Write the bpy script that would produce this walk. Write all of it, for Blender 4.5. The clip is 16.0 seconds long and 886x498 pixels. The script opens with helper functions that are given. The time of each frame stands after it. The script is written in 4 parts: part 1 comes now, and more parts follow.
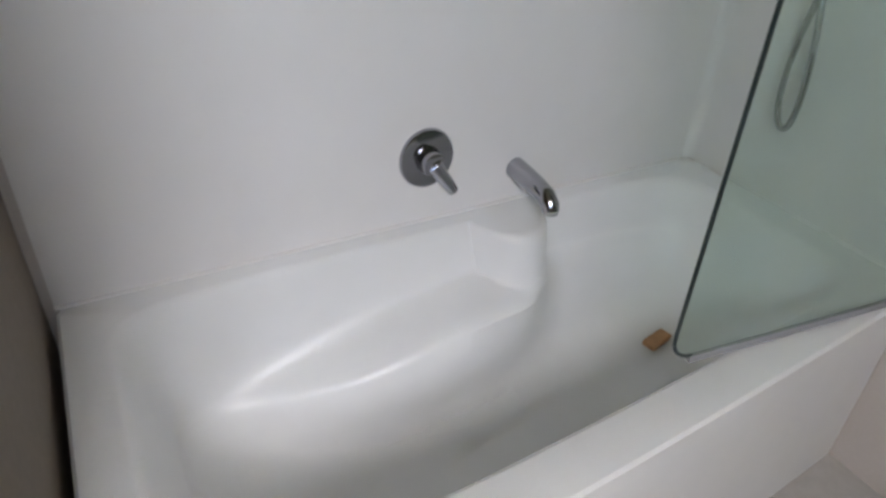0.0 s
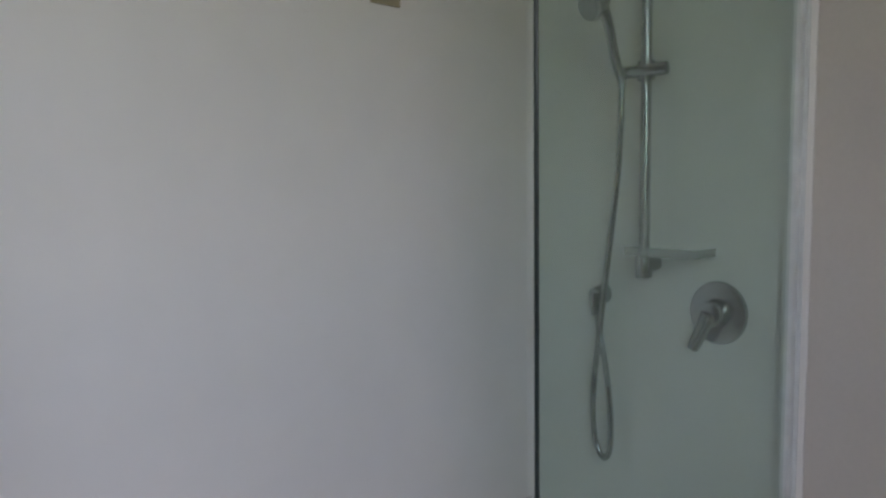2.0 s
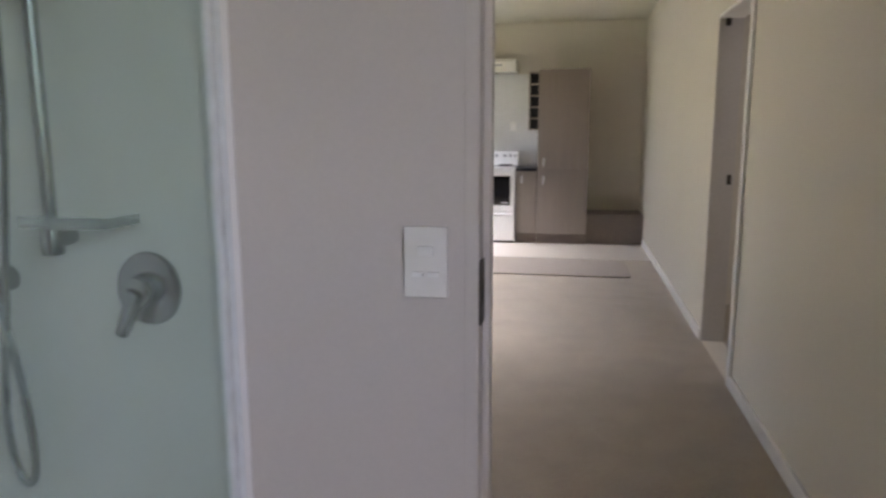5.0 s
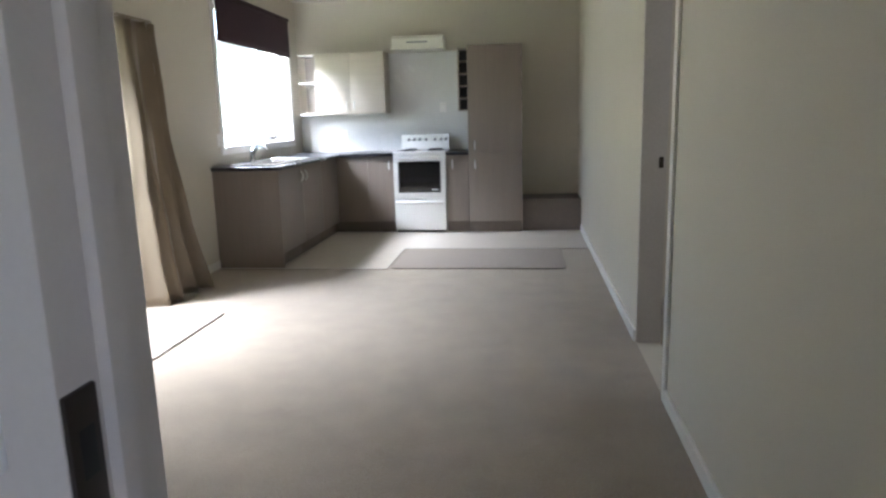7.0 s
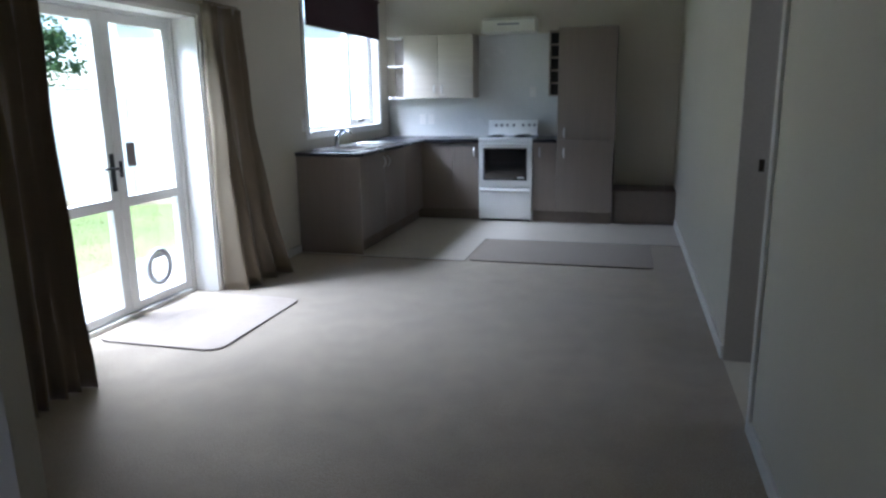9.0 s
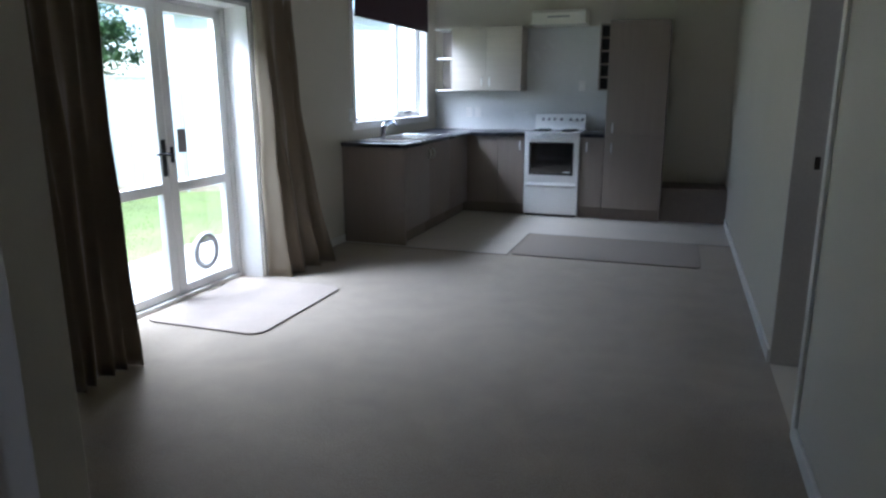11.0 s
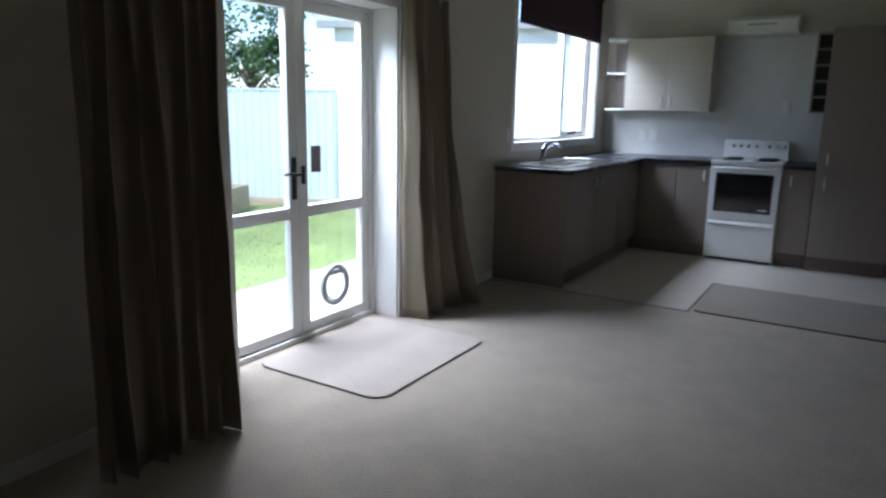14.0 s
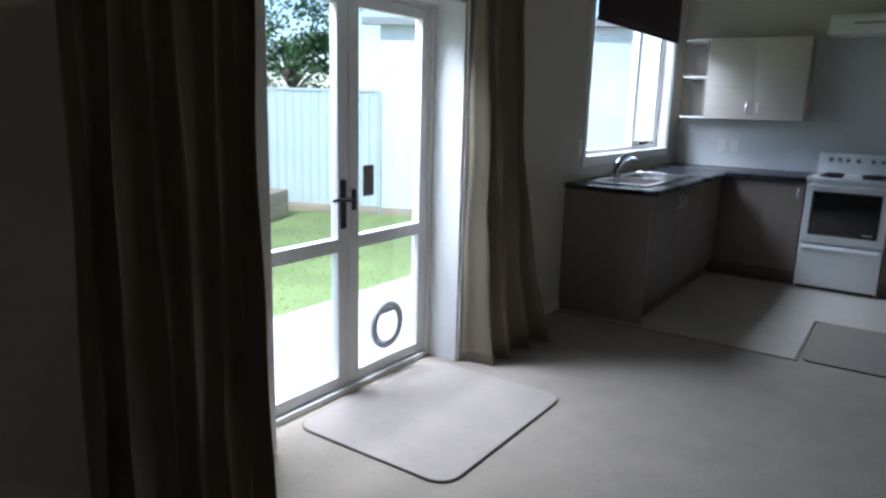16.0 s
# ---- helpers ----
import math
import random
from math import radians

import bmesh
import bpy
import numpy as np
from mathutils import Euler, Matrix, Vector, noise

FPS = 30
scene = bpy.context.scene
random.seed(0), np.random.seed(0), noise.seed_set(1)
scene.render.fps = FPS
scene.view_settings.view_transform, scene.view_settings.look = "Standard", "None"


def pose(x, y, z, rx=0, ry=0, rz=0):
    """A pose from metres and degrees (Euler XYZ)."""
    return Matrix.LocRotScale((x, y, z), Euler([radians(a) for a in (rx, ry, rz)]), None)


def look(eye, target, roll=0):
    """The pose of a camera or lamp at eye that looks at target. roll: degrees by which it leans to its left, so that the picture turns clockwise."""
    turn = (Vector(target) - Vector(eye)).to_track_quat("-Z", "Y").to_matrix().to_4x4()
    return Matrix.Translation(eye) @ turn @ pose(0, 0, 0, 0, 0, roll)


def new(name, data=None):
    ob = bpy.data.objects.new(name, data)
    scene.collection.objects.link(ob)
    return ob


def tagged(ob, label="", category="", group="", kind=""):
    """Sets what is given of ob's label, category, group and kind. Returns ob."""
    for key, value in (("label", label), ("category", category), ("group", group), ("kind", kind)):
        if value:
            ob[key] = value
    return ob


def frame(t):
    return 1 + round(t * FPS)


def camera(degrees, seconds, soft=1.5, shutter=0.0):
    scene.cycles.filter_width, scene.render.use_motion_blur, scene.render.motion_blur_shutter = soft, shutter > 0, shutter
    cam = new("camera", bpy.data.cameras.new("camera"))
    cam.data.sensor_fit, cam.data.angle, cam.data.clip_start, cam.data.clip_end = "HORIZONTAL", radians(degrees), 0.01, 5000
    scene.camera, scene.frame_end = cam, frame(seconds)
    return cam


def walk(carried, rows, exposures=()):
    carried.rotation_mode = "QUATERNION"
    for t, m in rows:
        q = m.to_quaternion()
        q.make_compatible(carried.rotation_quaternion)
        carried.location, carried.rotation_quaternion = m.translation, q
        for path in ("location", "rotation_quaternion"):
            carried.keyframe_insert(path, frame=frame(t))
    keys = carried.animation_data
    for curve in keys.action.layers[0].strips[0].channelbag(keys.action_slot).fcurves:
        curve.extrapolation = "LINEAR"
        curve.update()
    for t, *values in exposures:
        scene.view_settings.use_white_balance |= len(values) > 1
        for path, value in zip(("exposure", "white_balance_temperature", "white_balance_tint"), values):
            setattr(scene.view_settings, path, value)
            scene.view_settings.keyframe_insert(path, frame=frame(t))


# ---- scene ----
cam = camera(66.5, 16.0, soft=2.5, shutter=0.3)
PATH = [
    (0, (2.124, -1.462, 1.224), (0.685, -0.638, 0.106), 2.91),
    (0.5, (2.144, -1.408, 1.220), (0.676, -0.446, 0.262), 0.24),
    (1, (2.168, -1.389, 1.249), (0.663, -0.297, 0.512), -2.06),
    (1.5, (2.190, -1.370, 1.286), (0.644, -0.194, 0.810), -2.73),
    (2, (2.201, -1.402, 1.272), (0.677, -0.120, 1.096), -0.82),
    (2.5, (2.168, -1.405, 1.294), (0.723, -0.027, 1.174), -0.74),
    (3, (2.118, -1.404, 1.311), (0.841, 0.123, 1.114), -1.37),
    (3.5, (2.150, -1.422, 1.263), (1.099, 0.268, 1.061), -1.11),
    (4, (2.130, -1.318, 1.272), (1.368, 0.510, 0.995), -0.55),
    (4.5, (2.184, -1.207, 1.275), (1.603, 0.681, 0.964), -0.13),
    (5, (2.240, -1.142, 1.272), (1.864, 0.795, 0.944), -0.24),
    (5.2, (2.239, -1.064, 1.260), (1.967, 0.889, 0.925), -0.19),
    (7.3, (2.447, -0.535, 1.282), (2.200, 1.411, 0.890), -1.68),
    (7.5, (2.451, -0.523, 1.303), (2.171, 1.416, 0.903), -1.78),
    (8, (2.502, -0.428, 1.342), (2.129, 1.492, 0.923), -1.62),
    (8.5, (2.518, -0.382, 1.352), (2.062, 1.517, 0.921), -1.37),
    (9, (2.514, -0.367, 1.354), (2.005, 1.517, 0.916), -0.88),
    (11.5, (2.536, -0.339, 1.328), (1.869, 1.490, 0.870), -0.29),
    (12, (2.529, -0.279, 1.322), (1.812, 1.530, 0.861), -0.59),
    (12.5, (2.498, -0.133, 1.319), (1.693, 1.642, 0.869), -0.54),
    (13, (2.308, 0.077, 1.334), (1.441, 1.824, 0.891), 0.47),
    (13.5, (2.224, 0.256, 1.299), (1.262, 1.960, 0.886), 0.58),
    (14, (2.138, 0.378, 1.319), (1.112, 2.047, 0.915), 1.06),
    (14.5, (2.044, 0.487, 1.349), (0.981, 2.133, 0.947), 1.26),
    (15, (1.945, 0.595, 1.368), (0.850, 2.220, 0.966), 1.37),
    (15.5, (1.797, 0.703, 1.392), (0.691, 2.318, 0.982), 1.47),
    (16, (1.652, 0.802, 1.397), (0.542, 2.413, 0.981), 1.56),
]
walk(cam, [(t, look(eye, target, roll)) for t, eye, target, roll in PATH],
     exposures=[(0, 3.14, 7400, 14), (1, 2.98, 7400, 15), (2, 2.6, 7000, 17), (3.5, 2.6, 7000, 18), (4.5, 2.9, 6800, 22), (5.2, 3.05, 6900, 24), (7.3, 2.85, 6000, 14), (8, 2.36, 5600, 13), (9, 1.84, 5500, 13), (11.5, 1.62, 5450, 13), (14, 1.14, 5600, 14), (16, 0.94, 5500, 13)])

# ---- light ----
SUN_ELEVATION, SUN_ROTATION = radians(54), radians(177)
world = bpy.data.worlds.new("world")
scene.world = world
world.use_nodes = True
wn = world.node_tree.nodes
sky = wn.new("ShaderNodeTexSky")
sky.sky_type, sky.sun_disc = "NISHITA", False
sky.sun_elevation, sky.sun_rotation = SUN_ELEVATION, SUN_ROTATION
wn["Background"].inputs["Strength"].default_value = 0.15
world.node_tree.links.new(sky.outputs["Color"], wn["Background"].inputs["Color"])

sun = new("sun", bpy.data.lights.new("sun", "SUN"))
sun.data.energy, sun.data.angle, sun.data.color = 3.0, radians(0.6), (1.0, 0.96, 0.9)
sun.matrix_world = look((0, 0, 10), (-0.05, 0.8, 8.9))


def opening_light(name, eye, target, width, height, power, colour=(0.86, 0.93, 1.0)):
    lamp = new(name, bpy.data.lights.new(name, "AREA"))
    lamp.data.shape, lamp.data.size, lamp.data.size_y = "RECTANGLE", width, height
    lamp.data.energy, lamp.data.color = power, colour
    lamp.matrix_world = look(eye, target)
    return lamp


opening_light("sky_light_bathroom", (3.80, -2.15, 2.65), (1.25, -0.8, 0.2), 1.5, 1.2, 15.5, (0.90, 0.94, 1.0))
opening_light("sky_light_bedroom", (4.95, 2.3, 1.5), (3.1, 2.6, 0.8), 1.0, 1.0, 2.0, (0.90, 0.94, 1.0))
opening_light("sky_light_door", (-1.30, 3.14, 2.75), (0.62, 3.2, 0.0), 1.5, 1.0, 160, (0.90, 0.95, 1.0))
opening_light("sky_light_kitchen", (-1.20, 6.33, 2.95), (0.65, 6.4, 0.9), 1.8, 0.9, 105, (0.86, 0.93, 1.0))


# ---- materials ----
def material(name, colour, rough=0.6, metal=0.0, scale=30.0, vary=0.08, bump=0.1, big=2.0, stain=0.06, coat=0.0, dist=0.002, spec=0.5):
    """A painted or solid surface: fine grain and broad unevenness in colour, gloss and relief."""
    m = bpy.data.materials.new(name)
    m.use_nodes = True
    n, l = m.node_tree.nodes, m.node_tree.links
    p = n["Principled BSDF"]
    tc = n.new("ShaderNodeTexCoord")
    fine, broad = n.new("ShaderNodeTexNoise"), n.new("ShaderNodeTexNoise")
    fine.inputs["Scale"].default_value, fine.inputs["Detail"].default_value = scale, 6
    broad.inputs["Scale"].default_value, broad.inputs["Detail"].default_value = big, 4
    for t in (fine, broad):
        l.new(tc.outputs["Object"], t.inputs["Vector"])
    ramps = []
    for t, amount in ((fine, vary), (broad, stain)):
        r = n.new("ShaderNodeMapRange")
        r.inputs["From Min"].default_value, r.inputs["From Max"].default_value = 0.25, 0.75
        r.inputs["To Min"].default_value, r.inputs["To Max"].default_value = 1 - amount, 1 + amount
        l.new(t.outputs["Fac"], r.inputs["Value"])
        ramps.append(r)
    mul = n.new("ShaderNodeMath")
    mul.operation = "MULTIPLY"
    l.new(ramps[0].outputs["Result"], mul.inputs[0])
    l.new(ramps[1].outputs["Result"], mul.inputs[1])
    sc = n.new("ShaderNodeVectorMath")
    sc.operation = "SCALE"
    sc.inputs[0].default_value = colour
    l.new(mul.outputs["Value"], sc.inputs["Scale"])
    l.new(sc.outputs["Vector"], p.inputs["Base Color"])
    rr = n.new("ShaderNodeMapRange")
    rr.inputs["To Min"].default_value, rr.inputs["To Max"].default_value = max(0.02, rough - 0.08), min(1, rough + 0.08)
    l.new(broad.outputs["Fac"], rr.inputs["Value"])
    l.new(rr.outputs["Result"], p.inputs["Roughness"])
    p.inputs["Metallic"].default_value = metal
    p.inputs["Coat Weight"].default_value = coat
    p.inputs["Specular IOR Level"].default_value = spec
    if bump:
        b = n.new("ShaderNodeBump")
        b.inputs["Strength"].default_value, b.inputs["Distance"].default_value = bump, dist
        l.new(fine.outputs["Fac"], b.inputs["Height"])
        l.new(b.outputs["Normal"], p.inputs["Normal"])
    return m


def clear_pane(name, tint, gloss=0.03, haze=0.0, haze_colour=(0.6, 0.7, 0.66, 1)):
    """Flat glass: tinted see-through, a mirror that grows at grazing angles, and a film of dried water."""
    m = bpy.data.materials.new(name)
    m.use_nodes = True
    n, l = m.node_tree.nodes, m.node_tree.links
    n.remove(n["Principled BSDF"])
    out = n["Material Output"]
    tr, gl, df = n.new("ShaderNodeBsdfTransparent"), n.new("ShaderNodeBsdfGlossy"), n.new("ShaderNodeBsdfDiffuse")
    tr.inputs["Color"].default_value = (*tint, 1)
    gl.inputs["Roughness"].default_value = 0.03
    df.inputs["Color"].default_value = haze_colour
    lw, fr, pw = n.new("ShaderNodeLayerWeight"), n.new("ShaderNodeMapRange"), n.new("ShaderNodeMath")
    lw.inputs["Blend"].default_value = 0.5
    pw.operation = "POWER"
    pw.inputs[1].default_value = 4.0
    l.new(lw.outputs["Facing"], pw.inputs[0])
    fr.inputs["To Min"].default_value, fr.inputs["To Max"].default_value = gloss, 0.7
    l.new(pw.outputs["Value"], fr.inputs["Value"])
    film, mix = n.new("ShaderNodeMixShader"), n.new("ShaderNodeMixShader")
    noise_tex = n.new("ShaderNodeTexNoise")
    noise_tex.inputs["Scale"].default_value = 3.0
    tc = n.new("ShaderNodeTexCoord")
    l.new(tc.outputs["Object"], noise_tex.inputs["Vector"])
    r = n.new("ShaderNodeMapRange")
    r.inputs["To Min"].default_value, r.inputs["To Max"].default_value = haze * 0.6, haze * 1.4
    l.new(noise_tex.outputs["Fac"], r.inputs["Value"])
    l.new(r.outputs["Result"], film.inputs["Fac"])
    l.new(tr.outputs["BSDF"], film.inputs[1])
    l.new(df.outputs["BSDF"], film.inputs[2])
    l.new(fr.outputs["Result"], mix.inputs["Fac"])
    l.new(film.outputs["Shader"], mix.inputs[1])
    l.new(gl.outputs["BSDF"], mix.inputs[2])
    l.new(mix.outputs["Shader"], out.inputs["Surface"])
    return m


def weave(name, colour, rough, scale, bump, stripe=0.0, vary=0.3, dist=0.004, sheen=0.3, broad=3.0, stain=0.12):
    """Pile or cloth: tufts as cells, a broad trodden unevenness and a soft sheen."""
    m = material(name, colour, rough, scale=scale, vary=vary, bump=0, big=broad, stain=stain, spec=0.2)
    n, l = m.node_tree.nodes, m.node_tree.links
    p = n["Principled BSDF"]
    v = n.new("ShaderNodeTexVoronoi")
    v.inputs["Scale"].default_value = scale * 1.5
    l.new(n["Texture Coordinate"].outputs["Object"], v.inputs["Vector"])
    b = n.new("ShaderNodeBump")
    b.inputs["Strength"].default_value, b.inputs["Distance"].default_value = bump, dist
    l.new(v.outputs["Distance"], b.inputs["Height"])
    l.new(b.outputs["Normal"], p.inputs["Normal"])
    p.inputs["Sheen Weight"].default_value = sheen
    p.inputs["Sheen Roughness"].default_value = 0.6
    return m


def wood(name, colour, rough=0.5, axis="z", scale=12.0, contrast=0.35):
    """Grain drawn out along one axis."""
    m = material(name, colour, rough, scale=60, vary=0.06, bump=0.05)
    n, l = m.node_tree.nodes, m.node_tree.links
    p = n["Principled BSDF"]
    mp = n.new("ShaderNodeMapping")
    s = {"x": (0.06, 1, 1), "y": (1, 0.06, 1), "z": (1, 1, 0.06)}[axis]
    mp.inputs["Scale"].default_value = [a * scale for a in s]
    l.new(n["Texture Coordinate"].outputs["Object"], mp.inputs["Vector"])
    g = n.new("ShaderNodeTexNoise")
    g.inputs["Scale"].default_value, g.inputs["Detail"].default_value, g.inputs["Distortion"].default_value = 3, 8, 0.6
    l.new(mp.outputs["Vector"], g.inputs["Vector"])
    r = n.new("ShaderNodeMapRange")
    r.inputs["From Min"].default_value, r.inputs["From Max"].default_value = 0.3, 0.7
    r.inputs["To Min"].default_value, r.inputs["To Max"].default_value = 1 - contrast, 1 + contrast
    l.new(g.outputs["Fac"], r.inputs["Value"])
    sc = n.new("ShaderNodeVectorMath")
    sc.operation = "SCALE"
    sc.inputs[0].default_value = colour
    l.new(r.outputs["Result"], sc.inputs["Scale"])
    l.new(sc.outputs["Vector"], p.inputs["Base Color"])
    return m


M = dict(
    paint=material("wall_paint", (0.60, 0.556, 0.47), 0.75, scale=140, vary=0.02, bump=0.12, big=1.2, stain=0.03, dist=0.001),
    ceiling=material("ceiling_paint", (0.62, 0.585, 0.50), 0.85, scale=90, vary=0.02, bump=0.1, stain=0.03),
    bath_paint=material("bathroom_paint", (0.56, 0.51, 0.48), 0.6, scale=120, vary=0.02, bump=0.1, big=1.5, stain=0.03, dist=0.001),
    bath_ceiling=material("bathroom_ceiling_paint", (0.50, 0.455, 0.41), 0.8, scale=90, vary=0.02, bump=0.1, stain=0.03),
    # brown taken darker: the shade on the nib's unlit side is in the colour
    shaded_brown_wall=material("shaded_brown_wall_paint", (0.20, 0.16, 0.125), 0.7, scale=80, bump=0.1, stain=0.15),
    liner=material("acrylic_liner", (0.76, 0.74, 0.73), 0.34, scale=6, vary=0.02, bump=0.02, big=1.5, stain=0.02),
    acrylic=material("bath_acrylic", (0.80, 0.80, 0.80), 0.34, scale=8, vary=0.02, bump=0.015, stain=0.02),
    trim=material("trim_gloss_white", (0.76, 0.74, 0.70), 0.35, scale=40, vary=0.03, bump=0.04, stain=0.04),
    joinery=material("powder_coated_joinery", (0.74, 0.73, 0.70), 0.4, scale=60, vary=0.02, bump=0.04),
    carpet=weave("carpet_pile", (0.335, 0.275, 0.205), 0.95, 130, 0.9, vary=0.30, broad=5.5, stain=0.11),
    mat=weave("mat_pile", (0.40, 0.33, 0.27), 0.95, 150, 0.8, vary=0.2, broad=4, stain=0.08),
    mat_dark=weave("kitchen_mat_pile", (0.255, 0.205, 0.16), 0.95, 150, 0.8, vary=0.2, broad=4, stain=0.08),
    handle=material("brushed_handle", (0.68, 0.67, 0.65), 0.42, metal=0.7, bump=0.0),
    binding=weave("mat_binding", (0.10, 0.075, 0.055), 0.9, 200, 0.5),
    lino=material("vinyl_floor", (0.55, 0.50, 0.44), 0.32, scale=26, vary=0.05, bump=0.06, big=5, stain=0.07),
    vinyl_grey=material("bathroom_vinyl", (0.46, 0.44, 0.42), 0.4, scale=40, vary=0.07, bump=0.08, stain=0.06),
    cabinet=wood("cabinet_laminate", (0.235, 0.195, 0.165), 0.42, "z", 9, 0.05),
    pale_cabinet=wood("wall_cabinet_laminate", (0.50, 0.44, 0.37), 0.4, "x", 9, 0.04),
    kick=material("kickboard", (0.17, 0.135, 0.11), 0.5),
    shelf_inside=material("shelf_inside", (0.30, 0.26, 0.23), 0.5),
    shelf_edge=material("shelf_edge_white", (0.72, 0.70, 0.66), 0.4),
    bench=material("dark_worktop", (0.02, 0.02, 0.026), 0.28, scale=220, vary=0.35, bump=0.05, stain=0.1),
    splash=material("splashback_white", (0.66, 0.66, 0.64), 0.25, scale=20, vary=0.02, bump=0.02),
    enamel=material("stove_enamel", (0.80, 0.80, 0.79), 0.2, scale=20, vary=0.015, bump=0.01, coat=0.4),
    hood_white=material("hood_white", (0.75, 0.73, 0.66), 0.35, scale=40, vary=0.03, bump=0.02),
    black_glass=material("oven_glass", (0.008, 0.008, 0.009), 0.06, vary=0.1, bump=0.0, coat=0.5),
    element=material("hob_element", (0.02, 0.02, 0.021), 0.55, metal=0.3),
    steel=material("stainless_steel", (0.62, 0.62, 0.62), 0.22, metal=1.0, scale=120, vary=0.05, bump=0.05),
    # shower chrome: the dim room it reflects is put into the dark base colour
    satin=material("dim_chrome", (0.34, 0.35, 0.36), 0.25, metal=1.0, scale=20, vary=0.06, bump=0.0),
    # duller than the white trim: the far lining's shade is in this colour
    shaded_reveal=material("shaded_reveal_paint", (0.50, 0.47, 0.43), 0.5, scale=60, vary=0.05, bump=0.05),
    chrome=material("chrome", (0.38, 0.38, 0.41), 0.08, metal=1.0, scale=20, vary=0.04, bump=0.0),
    dark_metal=material("dark_metal", (0.03, 0.03, 0.032), 0.4, metal=0.6),
    bronze=material("strike_bronze", (0.06, 0.05, 0.045), 0.4, metal=0.8),
    plastic=material("white_plastic", (0.74, 0.72, 0.69), 0.35, scale=40, vary=0.02, bump=0.02),
    rocker=material("rocker_plastic", (0.80, 0.79, 0.77), 0.3, bump=0.0),
    flap_grey=material("cat_flap_plastic", (0.42, 0.42, 0.43), 0.5, bump=0.02),
    sticker=material("sticker_brown", (0.20, 0.17, 0.165), 0.6, bump=0),
    grey_plastic=material("grey_plastic", (0.30, 0.30, 0.31), 0.45, bump=0.02),
    black_cell=material("wine_rack_black", (0.012, 0.012, 0.013), 0.6, bump=0.0),
    wine_edge=material("wine_rack_edge", (0.30, 0.25, 0.20), 0.5, bump=0.0),
    curtain=weave("curtain_cloth", (0.175, 0.137, 0.09), 0.33, 260, 0.3, vary=0.08, sheen=0.25, dist=0.002, stain=0.06),
    blind=weave("blind_cloth", (0.03, 0.008, 0.014), 0.8, 240, 0.4, vary=0.1, sheen=0.05, dist=0.002),
    soap=material("soap_brown", (0.50, 0.27, 0.13), 0.5, scale=40, vary=0.15, bump=0.2),
    bag=material("hanging_card", (0.34, 0.29, 0.20), 0.55, scale=20, vary=0.15),
    bag_yellow=material("card_yellow", (0.33, 0.25, 0.13), 0.6),
    bag_black=material("card_black", (0.02, 0.02, 0.02), 0.6),
    grass=material("lawn", (0.19, 0.245, 0.085), 0.9, scale=60, vary=0.35, bump=0.6, big=1.5, stain=0.25, dist=0.02),
    blade=material("grass_blade", (0.21, 0.27, 0.09), 0.7, scale=12, vary=0.3, bump=0),
    concrete=material("concrete", (0.42, 0.41, 0.38), 0.9, scale=50, vary=0.1, bump=0.3, big=1.5, stain=0.1),
    fence=material("fence_steel", (0.46, 0.53, 0.545), 0.55, scale=30, vary=0.04, bump=0.03),
    weatherboard=material("weatherboard_paint", (0.58, 0.62, 0.62), 0.6, scale=50, vary=0.04, bump=0.08),
    roof=material("roof_sheet", (0.84, 0.85, 0.85), 0.5, scale=20, vary=0.06, bump=0.05),
    gutter=material("gutter_grey", (0.30, 0.31, 0.32), 0.5),
    timber=wood("weathered_timber", (0.33, 0.28, 0.21), 0.8, "x", 10, 0.3),
    soil=material("soil", (0.06, 0.045, 0.03), 1.0, scale=30, vary=0.3, bump=0.8, dist=0.02),
    leaf=material("leaf", (0.065, 0.13, 0.04), 0.5, scale=8, vary=0.35, bump=0.1, stain=0.3),
    bark=material("bark", (0.12, 0.09, 0.07), 0.9, scale=20, vary=0.3, bump=0.8, dist=0.02),
    brick=material("house_cladding", (0.45, 0.40, 0.35), 0.8, scale=30, vary=0.1, bump=0.2),
    window_glass=clear_pane("window_glass", (0.95, 0.97, 0.97)),
    screen_glass=clear_pane("shower_glass", (0.87, 0.935, 0.905), haze=0.10, haze_colour=(0.45, 0.53, 0.49, 1)),
    screen_edge=material("glass_edge_dark", (0.02, 0.03, 0.03), 0.3, bump=0),
    alu=material("silver_aluminium", (0.70, 0.72, 0.73), 0.45, metal=0.35, bump=0.02),
)


# ---- mesh helpers ----
BASE = {}


